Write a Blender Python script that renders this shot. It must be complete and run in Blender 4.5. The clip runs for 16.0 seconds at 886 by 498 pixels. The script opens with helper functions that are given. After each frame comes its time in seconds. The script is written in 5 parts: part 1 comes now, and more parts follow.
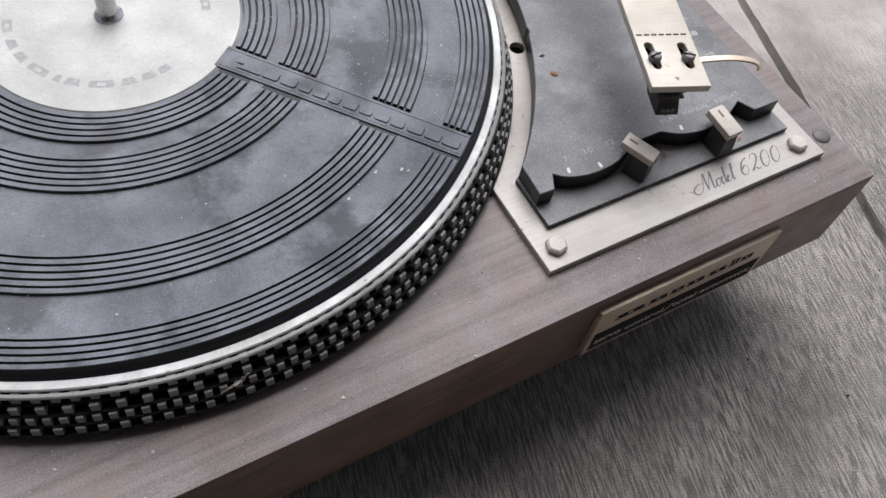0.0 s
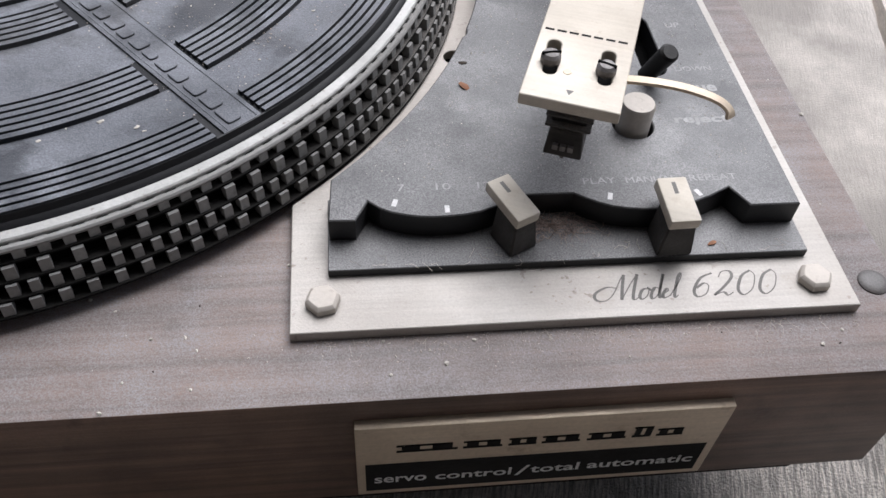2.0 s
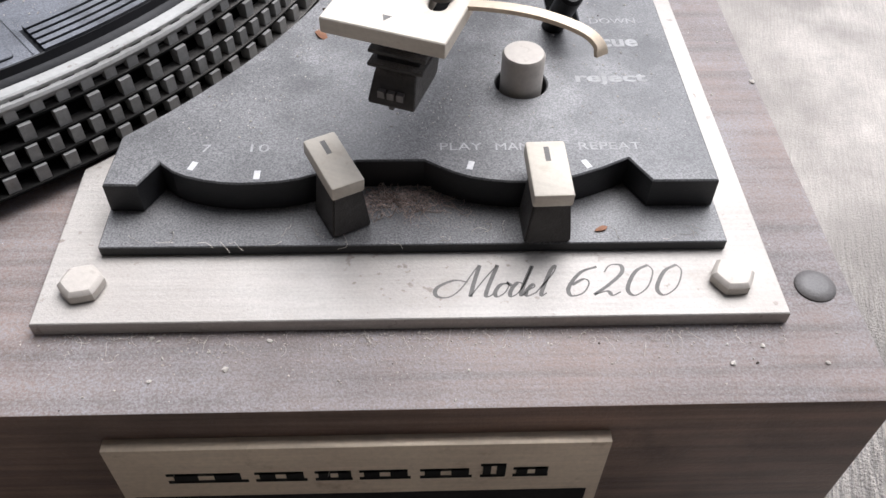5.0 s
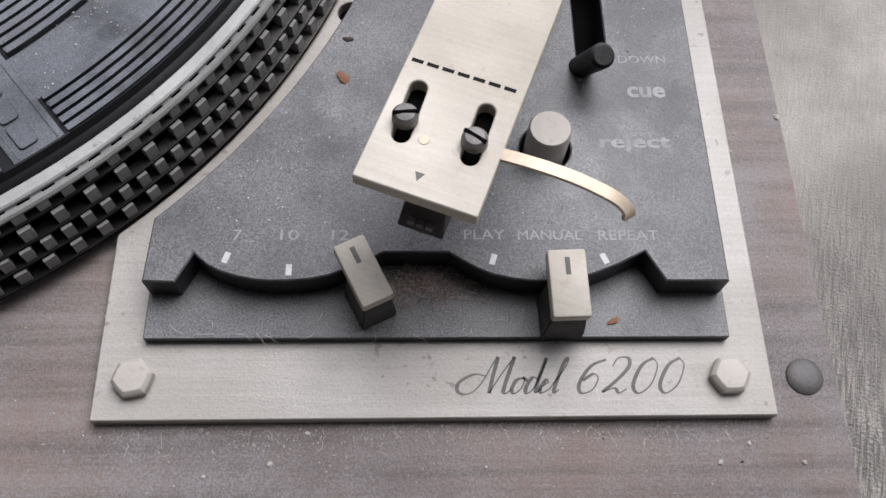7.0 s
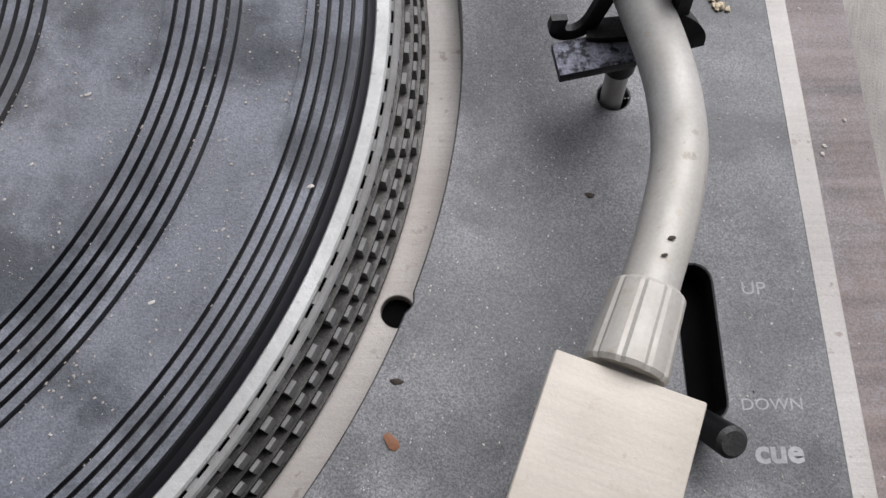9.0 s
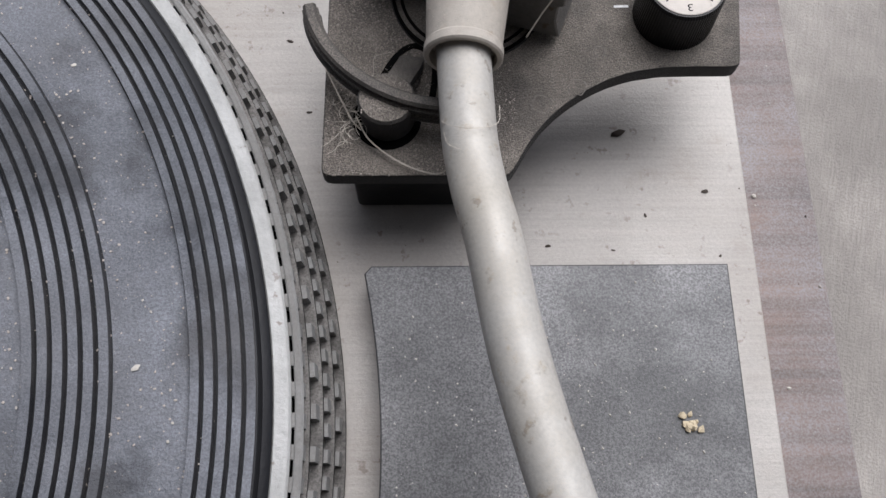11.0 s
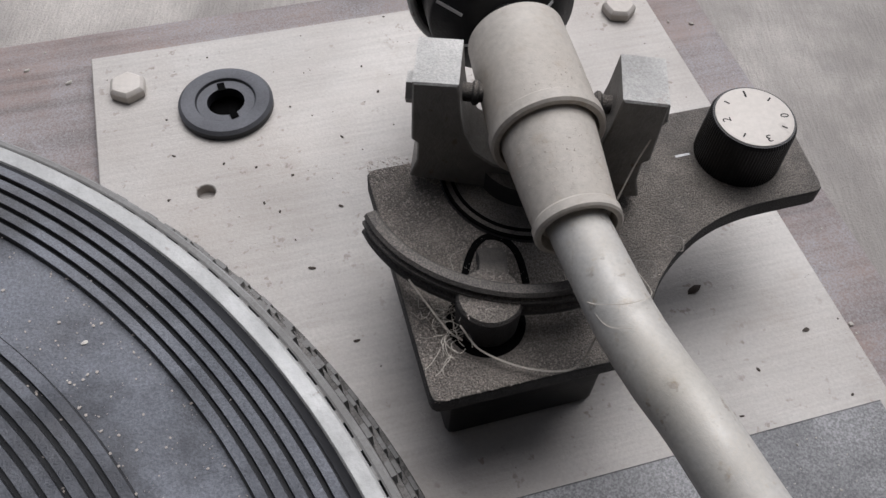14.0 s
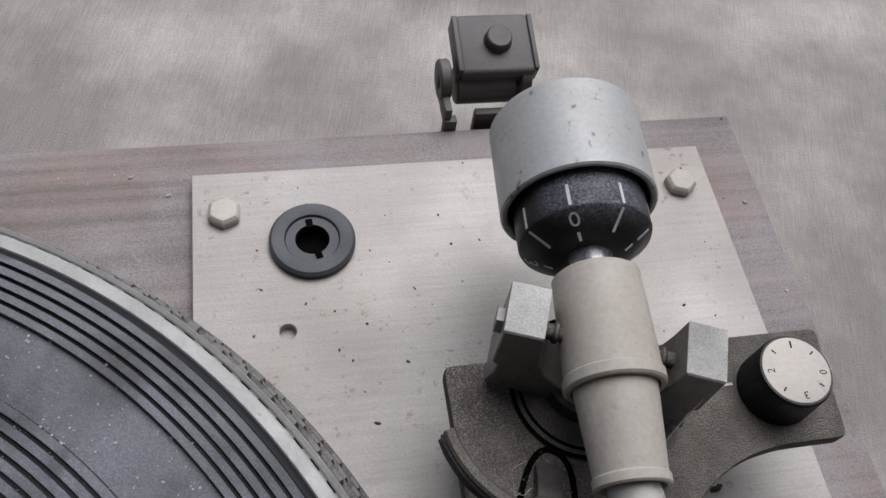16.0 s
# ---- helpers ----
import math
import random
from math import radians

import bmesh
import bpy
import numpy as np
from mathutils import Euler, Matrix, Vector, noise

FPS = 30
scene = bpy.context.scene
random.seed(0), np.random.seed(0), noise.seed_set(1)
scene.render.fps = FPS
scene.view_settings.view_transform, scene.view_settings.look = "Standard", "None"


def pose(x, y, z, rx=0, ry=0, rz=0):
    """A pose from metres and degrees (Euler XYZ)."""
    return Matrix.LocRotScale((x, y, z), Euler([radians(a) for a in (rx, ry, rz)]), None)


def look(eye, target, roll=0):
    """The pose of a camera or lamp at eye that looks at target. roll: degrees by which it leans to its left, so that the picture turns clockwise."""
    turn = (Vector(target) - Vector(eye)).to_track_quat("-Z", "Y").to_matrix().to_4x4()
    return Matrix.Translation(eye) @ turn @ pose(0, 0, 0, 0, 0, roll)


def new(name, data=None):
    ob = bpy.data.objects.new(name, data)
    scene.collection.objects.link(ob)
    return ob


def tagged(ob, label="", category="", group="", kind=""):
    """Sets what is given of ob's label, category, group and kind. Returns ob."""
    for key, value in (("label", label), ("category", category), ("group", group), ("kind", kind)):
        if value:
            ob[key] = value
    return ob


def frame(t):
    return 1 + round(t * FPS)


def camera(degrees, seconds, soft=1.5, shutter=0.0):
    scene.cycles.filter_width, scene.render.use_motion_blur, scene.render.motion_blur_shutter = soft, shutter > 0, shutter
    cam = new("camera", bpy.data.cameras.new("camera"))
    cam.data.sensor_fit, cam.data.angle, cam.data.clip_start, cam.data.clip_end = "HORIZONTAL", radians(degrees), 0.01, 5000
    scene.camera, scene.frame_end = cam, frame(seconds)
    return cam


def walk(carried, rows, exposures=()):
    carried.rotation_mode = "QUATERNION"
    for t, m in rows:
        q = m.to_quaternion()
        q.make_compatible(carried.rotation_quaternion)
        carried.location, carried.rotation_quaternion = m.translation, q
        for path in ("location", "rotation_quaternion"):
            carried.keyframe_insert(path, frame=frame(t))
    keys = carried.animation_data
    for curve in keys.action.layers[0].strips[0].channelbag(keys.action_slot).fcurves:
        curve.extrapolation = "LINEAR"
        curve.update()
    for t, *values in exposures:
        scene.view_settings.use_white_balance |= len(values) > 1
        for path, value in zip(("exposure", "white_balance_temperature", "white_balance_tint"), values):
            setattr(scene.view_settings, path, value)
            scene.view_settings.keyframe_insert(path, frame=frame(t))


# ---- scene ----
PATH = [
    (0, (-0.1201, -0.0882, 0.3439), (-0.0166, 0.0414, 0.0939), 11.73),
    (0.5, (-0.0749, -0.0826, 0.3164), (0.0130, 0.0537, 0.0640), 7.36),
    (1, (-0.0397, -0.0804, 0.2941), (0.0328, 0.0648, 0.0418), 7.03),
    (1.5, (-0.0019, -0.0837, 0.2655), (0.0428, 0.0840, 0.0209), 4.83),
    (2, (0.0300, -0.0950, 0.2521), (0.0597, 0.0990, 0.0251), 4.19),
    (2.5, (0.0428, -0.1013, 0.2359), (0.0644, 0.1131, 0.0271), 3.16),
    (3, (0.0592, -0.1061, 0.2106), (0.0770, 0.1090, 0.0022), 1.97),
    (3.5, (0.0781, -0.1061, 0.1963), (0.0940, 0.1101, -0.0111), 2.34),
    (4, (0.0856, -0.1032, 0.1896), (0.0999, 0.1069, -0.0241), 2.29),
    (4.5, (0.0854, -0.0895, 0.2000), (0.0988, 0.1161, -0.0181), 2.11),
    (5, (0.0811, -0.0753, 0.2145), (0.0923, 0.1258, -0.0079), 1.73),
    (5.2, (0.0794, -0.0678, 0.2200), (0.0896, 0.1303, -0.0051), 1.59),
    (7.3, (0.0733, -0.0076, 0.2680), (0.0862, 0.1078, -0.0086), 6.02),
    (7.5, (0.0663, 0.0046, 0.2722), (0.0786, 0.1161, -0.0060), 6.03),
    (8, (0.0610, 0.0316, 0.2680), (0.0699, 0.1406, -0.0114), 4.48),
    (8.5, (0.0625, 0.0539, 0.2613), (0.0706, 0.1598, -0.0193), 3.80),
    (9, (0.0675, 0.0712, 0.2540), (0.0732, 0.1758, -0.0271), 2.45),
    (9.5, (0.0782, 0.1024, 0.2533), (0.0823, 0.2034, -0.0292), 1.56),
    (10, (0.0845, 0.1333, 0.2551), (0.0880, 0.2331, -0.0278), 1.44),
    (10.2, (0.0849, 0.1406, 0.2557), (0.0883, 0.2397, -0.0275), 1.47),
    (12.3, (0.0811, 0.1846, 0.2497), (0.0888, 0.2980, -0.0280), 2.87),
    (12.5, (0.0762, 0.1866, 0.2439), (0.0891, 0.3086, -0.0299), 2.66),
    (13, (0.0546, 0.1869, 0.2284), (0.0887, 0.3259, -0.0353), 3.46),
    (13.5, (0.0536, 0.1820, 0.2255), (0.1012, 0.3352, -0.0280), 3.29),
    (14, (0.0486, 0.1762, 0.2326), (0.1036, 0.3368, -0.0148), 3.93),
    (14.5, (0.0491, 0.1791, 0.2526), (0.1102, 0.3417, 0.0080), 5.13),
    (15, (0.0491, 0.1897, 0.2610), (0.1109, 0.3504, 0.0153), 6.42),
    (15.5, (0.0459, 0.1971, 0.2598), (0.1043, 0.3498, 0.0083), 10.52),
    (16, (0.0382, 0.2066, 0.2693), (0.0909, 0.3569, 0.0151), 12.08),
]
EXPOSURES = [(t, stops, 6050, 10) for t, stops in ((0, 0.8), (2, 0.9), (3, 0.92), (3.5, 1.25), (4, 1.34), (5, 1.25), (7.5, 0.56), (9.5, 0.6), (10, 0.62), (12.5, 0.5), (14, 0.36), (14.5, 0.25), (15.5, 0.25), (16, 0.19))]
cam = camera(55.39, 16.0)
walk(cam, [(t, look(eye, target, roll)) for t, eye, target, roll in PATH], exposures=EXPOSURES)

# ---- world and light: an overcast afternoon on an open drive ----
SUN_UP, SUN_AZ = 60.0, 30.0
world = bpy.data.worlds.new("overcast_sky")
scene.world = world
world.use_nodes = True
wn = world.node_tree
sky = wn.nodes.new("ShaderNodeTexSky")
sky.sky_type, sky.sun_disc = "NISHITA", False
sky.sun_elevation, sky.sun_rotation = radians(SUN_UP), radians(SUN_AZ)
sky.dust_density, sky.air_density = 4.0, 0.6
wn.nodes["Background"].inputs["Strength"].default_value = 0.073
grey = wn.nodes.new("ShaderNodeHueSaturation")  # cloud takes most of the blue out of the sky
grey.inputs["Saturation"].default_value = 0.45
wn.links.new(sky.outputs["Color"], grey.inputs["Color"])
wn.links.new(grey.outputs["Color"], wn.nodes["Background"].inputs["Color"])
sun = new("sun", bpy.data.lights.new("sun", "SUN"))
sun.data.energy, sun.data.angle, sun.data.color = 2.0, radians(56), (1.0, 0.962, 0.95)
sun.matrix_world = look((3 * math.cos(radians(SUN_UP)) * math.sin(radians(SUN_AZ)), 3 * math.cos(radians(SUN_UP)) * math.cos(radians(SUN_AZ)), 3 * math.sin(radians(SUN_UP))), (0, 0, 0))

# ---- materials ----
DECK = 91.0  # height of the plinth's top over the ground, mm


def node(nt, kind, **inputs):
    n = nt.nodes.new(kind)
    for key, value in inputs.items():
        n.inputs[key.replace("_", " ")].default_value = value
    return n


def mixed(nt, fac, a, b, blend="MIX"):
    n = nt.nodes.new("ShaderNodeMix")
    n.data_type, n.blend_type = "RGBA", blend
    for socket, value in ((n.inputs[0], fac), (n.inputs[6], a), (n.inputs[7], b)):
        if hasattr(value, "is_linked"):
            nt.links.new(value, socket)
        else:
            socket.default_value = (*value, 1) if isinstance(value, tuple) else value
    return n.outputs[2]


def ramped(nt, value, lo, hi, a=0.0, b=1.0):
    n = nt.nodes.new("ShaderNodeMapRange")
    nt.links.new(value, n.inputs[0])
    for k, v in zip((1, 2, 3, 4), (lo, hi, a, b)):
        n.inputs[k].default_value = v
    return n.outputs[0]


def times(nt, a, b, op="MULTIPLY"):
    n = nt.nodes.new("ShaderNodeMath")
    n.operation = op
    for socket, value in zip(n.inputs, (a, b)):
        if hasattr(value, "is_linked"):
            nt.links.new(value, socket)
        else:
            socket.default_value = value
    return n.outputs[0]


def material(name, col, col2=None, rough=0.5, metal=0.0, big=30.0, fine=900.0, bump=0.15, stretch=(1, 1, 1), turn=0.0,
             dust=0.0, dust_col=(0.42, 0.40, 0.38), stain=0.0, stain_col=(0.2, 0.16, 0.12), streak=0.0, streak_scale=400.0, gloss=0.5, smudge=0.0, depth=0.0006, pitted=1.0, patchy=0.0, speck=1.0, dull=0.5, rust=0.0, rust_col=(0.13, 0.085, 0.055), grime=0.0, grime_col=(0.36, 0.31, 0.26), sheen=0.0, worn=None, prints=0.0, crumb_scale=2300.0, crisp=0.17, line_low=0.45, line_high=1.4, front_dim=None):
    """A worn surface: broad tone, fine grain, settled dust on upward faces, stains, and streaks along the long axis."""
    m = bpy.data.materials.new(name)
    m.use_nodes = True
    nt = m.node_tree
    bsdf = nt.nodes["Principled BSDF"]
    geo = nt.nodes.new("ShaderNodeNewGeometry")
    rot = nt.nodes.new("ShaderNodeMapping")
    rot.inputs["Rotation"].default_value = (0, 0, radians(turn))
    nt.links.new(geo.outputs["Position"], rot.inputs["Vector"])
    long = nt.nodes.new("ShaderNodeMapping")
    long.inputs["Scale"].default_value = stretch
    nt.links.new(rot.outputs[0], long.inputs["Vector"])

    def noise_at(scale, where, detail=4.0, rough_=0.6):
        n = node(nt, "ShaderNodeTexNoise", Scale=scale, Detail=detail, Roughness=rough_)
        nt.links.new(where.outputs[0], n.inputs["Vector"])
        return n.outputs["Fac"]

    broad, grain = noise_at(big, rot), noise_at(fine, rot)
    colour = mixed(nt, ramped(nt, broad, 0.35, 0.68), col, col2 or tuple(c * 0.78 for c in col))
    colour = mixed(nt, 0.6 * speck, colour, mixed(nt, ramped(nt, grain, 0.3, 0.7), (0.72, 0.72, 0.72), (1.22, 1.22, 1.22)), "MULTIPLY")
    relief = times(nt, grain, pitted)
    if streak:
        lines = noise_at(streak_scale, long, 6.0, 0.65)
        strength = times(nt, ramped(nt, noise_at(big * 2.6, rot, 5.0, 0.65), 0.36, 0.66, 1.0 - patchy, 1.0), streak)
        if worn:  # marks fade towards the back; a darker tone there stands in for dimmer light
            place = nt.nodes.new("ShaderNodeSeparateXYZ")
            nt.links.new(geo.outputs["Position"], place.inputs[0])
            left = ramped(nt, place.outputs[1], worn[0], worn[1], 1.0, 0.13)
            strength, relief = times(nt, strength, left), times(nt, relief, left)
            back_dim = times(nt, ramped(nt, left, 0.13, 1.0, 1.0, 0.0), ramped(nt, noise_at(9.0, rot, 6.0, 0.6), 0.38, 0.6, 0.15, 0.85))
            colour = mixed(nt, back_dim, colour, grime_col)
        colour = mixed(nt, strength, colour, mixed(nt, ramped(nt, lines, 0.5 - crisp, 0.5 + crisp), (line_low,) * 3, (line_high,) * 3), "MULTIPLY")
        relief = times(nt, relief, times(nt, lines, times(nt, strength, 1.0 / streak)), "ADD")
    if stain:
        spots = noise_at(big * 3.3, rot, 8.0, 0.7)
        colour = mixed(nt, times(nt, ramped(nt, spots, 0.58, 0.72), stain), colour, stain_col)
    if grime:
        cloud = noise_at(11.0, rot, 7.0, 0.68)
        colour = mixed(nt, times(nt, ramped(nt, cloud, 0.44, 0.72), grime), colour, grime_col)
    if rust:
        dots = noise_at(430.0, rot, 3.0, 0.55)
        where = noise_at(45.0, rot, 3.0, 0.6)
        colour = mixed(nt, times(nt, times(nt, ramped(nt, dots, 0.63, 0.69), ramped(nt, where, 0.42, 0.58)), rust), colour, rust_col)
    rough_out = ramped(nt, broad, 0.3, 0.7, max(0.03, rough - 0.12), min(1, rough + 0.12))
    if dust:
        up = nt.nodes.new("ShaderNodeSeparateXYZ")
        nt.links.new(geo.outputs["Normal"], up.inputs[0])
        lie = noise_at(big * 1.7, rot, 5.0, 0.6)
        crumbs = noise_at(crumb_scale, rot, 3.0, 0.7)
        much = times(nt, ramped(nt, up.outputs[2], 0.45, 0.95), times(nt, ramped(nt, lie, 0.28, 0.72, 0.35, 1.0), ramped(nt, crumbs, 0.38, 0.64, 1.0 - 0.88 * speck, 1.0)))
        much = times(nt, much, dust)
        if front_dim:  # less dust colour towards the front, also in place of shade there
            side = nt.nodes.new("ShaderNodeSeparateXYZ")
            nt.links.new(geo.outputs["Position"], side.inputs[0])
            much = times(nt, much, ramped(nt, side.outputs[1], front_dim[0], front_dim[1], 0.08, 1.0))
        if smudge:
            wiped = ramped(nt, noise_at(big * 1.6, rot, 5.0, 0.6), 0.5, 0.62, 1.0, 1.0 - smudge)
            much = times(nt, much, wiped)
        if prints:  # round marks where fingers have lifted the dust
            cells = node(nt, "ShaderNodeTexVoronoi", Scale=27.0)
            warp = nt.nodes.new("ShaderNodeVectorMath")
            warp.operation = "MULTIPLY_ADD"
            ripple = node(nt, "ShaderNodeTexNoise", Scale=60.0)
            nt.links.new(rot.outputs[0], ripple.inputs["Vector"])
            nt.links.new(ripple.outputs["Color"], warp.inputs[0])
            warp.inputs[1].default_value = (0.016, 0.016, 0.0)
            nt.links.new(rot.outputs[0], warp.inputs[2])
            nt.links.new(warp.outputs[0], cells.inputs["Vector"])
            chance = nt.nodes.new("ShaderNodeSeparateColor")
            nt.links.new(cells.outputs["Color"], chance.inputs[0])
            mark = times(nt, ramped(nt, cells.outputs["Distance"], 0.25, 0.32, 1.0, 0.0), ramped(nt, chance.outputs[0], 0.55, 0.6))
            much = times(nt, much, ramped(nt, mark, 0.0, 1.0, 1.0, 1.0 - prints))
        if streak:
            much = times(nt, much, ramped(nt, lines, 0.36, 0.62, 0.72, 1.0))
        colour = mixed(nt, much, colour, dust_col)
        rough_out = times(nt, rough_out, times(nt, much, dull), "ADD")
        relief = times(nt, relief, crumbs, "ADD")
    nt.links.new(colour, bsdf.inputs["Base Color"])
    nt.links.new(rough_out, bsdf.inputs["Roughness"])
    bsdf.inputs["Sheen Weight"].default_value = sheen  # settled dust seen at a low angle
    bsdf.inputs["Sheen Roughness"].default_value = 0.35
    bsdf.inputs["Metallic"].default_value = metal
    bsdf.inputs["Specular IOR Level"].default_value = gloss
    b = node(nt, "ShaderNodeBump", Strength=bump, Distance=depth)
    nt.links.new(relief, b.inputs["Height"])
    nt.links.new(b.outputs[0], bsdf.inputs["Normal"])
    return m


# worn: depth range over which marks fade and dimmer light is painted in
CONCRETE = material("broomed_concrete", (0.70, 0.645, 0.585), (0.57, 0.525, 0.475), rough=0.85, big=5, fine=1100, bump=1.0, stretch=(1, 0.09, 1), turn=15.4, streak=0.97, streak_scale=880, crisp=0.06, line_low=0.4, line_high=1.5, stain=0.5, stain_col=(0.26, 0.245, 0.23), gloss=0.25, depth=0.007, pitted=0.65, patchy=0.5, grime=0.75, grime_col=(0.27, 0.248, 0.226), speck=1.0, worn=(0.0, 0.13))
WOOD = material("walnut_veneer", (0.24, 0.146, 0.104), (0.086, 0.055, 0.042), rough=0.4, big=14, fine=1200, bump=0.2, stretch=(0.03, 1, 1), streak=0.8, streak_scale=260, line_low=0.35, line_high=1.5, dust=1.5, dust_col=(0.315, 0.30, 0.302), speck=0.7, dull=0.3, grime=0.1, grime_col=(0.32, 0.28, 0.26), sheen=0.04, smudge=0.32, gloss=0.28, stain=0.65, stain_col=(0.045, 0.026, 0.018))
WOOD_DARK = material("dark_chipboard_skirt", (0.012, 0.009, 0.008), rough=0.7, streak=0.3, stretch=(0.05, 1, 1), gloss=0.1)
RUBBER_FOOT = material("dull_rubber", (0.022, 0.021, 0.022), rough=0.7, dust=0.3)
BUMPER = material("brown_rubber_bump", (0.05, 0.042, 0.04), rough=0.4, dust=0.25, speck=0.5)
PLATE = material("brushed_aluminium", (0.48, 0.45, 0.415), (0.40, 0.37, 0.34), rough=0.5, metal=0.25, big=16, fine=1500, bump=0.2, stretch=(0.03, 1, 1), streak=0.18, streak_scale=900, dust=0.45, dust_col=(0.45, 0.425, 0.395), stain=0.55, stain_col=(0.31, 0.26, 0.215), gloss=0.4, speck=0.6, rust=0.6, grime=0.75, grime_col=(0.33, 0.28, 0.235))
BOLT = material("dusty_steel_bolt", (0.55, 0.505, 0.455), (0.46, 0.42, 0.375), rough=0.5, metal=0.15, dust=0.45, dust_col=(0.6, 0.545, 0.485), bump=0.1, speck=0.5, rust=0.4, grime=0.3)
DECKBLACK = material("dusty_black_plastic", (0.008, 0.008, 0.009), (0.012, 0.012, 0.013), rough=0.48, big=18, bump=0.16, dust=1.0, dust_col=(0.355, 0.347, 0.345), smudge=0.45, speck=0.75, crumb_scale=2600.0, dull=0.1, gloss=0.5, sheen=0.015)
BLACK = material("black_plastic", (0.006, 0.006, 0.0065), rough=0.45, bump=0.1, dust=0.25, speck=0.6, gloss=0.22)
MAT = material("dusty_black_rubber_mat", (0.010, 0.0115, 0.016), (0.016, 0.018, 0.024), rough=0.48, big=24, bump=0.4, dust=0.95, dust_col=(0.305, 0.316, 0.348), smudge=0.7, speck=0.5, dull=0.3, sheen=0.03, grime=0.55, grime_col=(0.185, 0.172, 0.162), prints=0.85, gloss=0.35)
# black paint of the strobe recess; elsewhere the painted shade of holes and slots
PIT = material("black_recess_and_hole_shade", (0.003, 0.003, 0.003), rough=0.8, gloss=0.04)
# dots and ledges: dust fades at the front, with the platter's shade painted in
STROBE = material("grey_strobe_cast", (0.31, 0.305, 0.295), (0.23, 0.225, 0.215), rough=0.6, metal=0.0, big=90, dust=1.2, stain=0.6, gloss=0.2, dust_col=(0.2, 0.19, 0.178), speck=0.6, front_dim=(0.03, 0.13), stain_col=(0.16, 0.15, 0.14))
LEDGE = material("black_painted_ledge", (0.006, 0.006, 0.006), (0.010, 0.0095, 0.009), rough=0.7, big=90, dust=1.4, gloss=0.05, dust_col=(0.24, 0.225, 0.21), speck=0.5, front_dim=(0.06, 0.14))
RIM = material("worn_silver_rim", (0.46, 0.455, 0.44), (0.38, 0.375, 0.36), rough=0.55, metal=0.3, big=60, bump=0.25, stain=0.6, stain_col=(0.34, 0.325, 0.3), speck=0.5, rust=0.6, grime=0.3, grime_col=(0.4, 0.39, 0.36))
LABEL = material("silver_label_disc", (0.49, 0.48, 0.455), (0.43, 0.42, 0.395), rough=0.55, metal=0.15, big=55, bump=0.15, stain=0.7, stain_col=(0.36, 0.35, 0.325), dust=0.3, dust_col=(0.5, 0.48, 0.44), speck=0.6, rust=0.35, grime=0.35, grime_col=(0.46, 0.44, 0.40), rust_col=(0.3, 0.29, 0.27))
INK = material("dark_ink", (0.012, 0.011, 0.011), rough=0.7, gloss=0.15)
INK_GREY = material("grey_ink", (0.15, 0.14, 0.13), rough=0.6)
LABEL_INK = material("faded_grey_print", (0.30, 0.295, 0.285), (0.36, 0.355, 0.34), rough=0.6, big=200)
WHITE = material("white_print", (0.62, 0.61, 0.6), rough=0.6)
DECK_PRINT = material("dulled_white_print", (0.36, 0.355, 0.35), (0.28, 0.275, 0.27), rough=0.6, big=300)
CHAMPAGNE = material("champagne_anodised", (0.62, 0.565, 0.485), (0.54, 0.49, 0.415), rough=0.58, metal=0.2, big=40, fine=1500, bump=0.08, stretch=(0.05, 1, 1), turn=21.0, streak=0.14, streak_scale=900, dust=0.35, dust_col=(0.6, 0.56, 0.5), stain=0.5, stain_col=(0.38, 0.31, 0.23), speck=0.3, rust=0.3, grime=0.3, grime_col=(0.46, 0.37, 0.28), rust_col=(0.3, 0.2, 0.13))
TUBE = material("satin_silver_tube", (0.52, 0.505, 0.475), (0.45, 0.43, 0.395), rough=0.45, metal=0.2, big=130, bump=0.07, dust=0.65, dust_col=(0.53, 0.475, 0.40), stain=0.85, stain_col=(0.36, 0.28, 0.175), speck=0.75, rust=0.5, grime=0.6, grime_col=(0.47, 0.415, 0.32), crumb_scale=3200.0, fine=1600)
WEIGHT = material("bright_cast_weight", (0.50, 0.505, 0.51), (0.42, 0.42, 0.41), rough=0.46, metal=0.25, big=45, bump=0.12, speck=0.6, rust=0.9, grime=0.5, grime_col=(0.46, 0.42, 0.36), dust=0.3)
SLEEVE = material("dusty_beige_sleeve", (0.50, 0.46, 0.405), (0.43, 0.39, 0.34), rough=0.5, metal=0.05, big=60, bump=0.12, dust=0.8, dust_col=(0.50, 0.45, 0.39), stain=0.65, stain_col=(0.34, 0.26, 0.18), speck=0.8, rust=0.25, rust_col=(0.27, 0.19, 0.12), grime=0.5, grime_col=(0.42, 0.345, 0.26), crumb_scale=3600.0)
# dark base, near-white dust: light from above is partly painted onto the tops
CAST = material("rough_cast_metal", (0.24, 0.23, 0.215), (0.17, 0.163, 0.155), rough=0.5, metal=0.6, big=60, bump=0.35, dust=1.0, dust_col=(0.76, 0.74, 0.70), speck=0.5, rust=0.7)
BASE = material("dusty_charcoal_base", (0.03, 0.028, 0.027), (0.042, 0.039, 0.037), rough=0.65, big=45, bump=0.9, dust=1.05, dust_col=(0.50, 0.44, 0.375), smudge=0.35, speck=0.75, depth=0.0009, crumb_scale=3800.0, fine=2200)
STEEL = material("bright_steel", (0.6, 0.6, 0.6), (0.45, 0.45, 0.45), rough=0.25, metal=0.9, big=90, bump=0.04)
PEWTER = material("dull_steel_screw", (0.2, 0.185, 0.18), (0.13, 0.12, 0.115), rough=0.5, metal=0.4, big=200, dust=0.4)
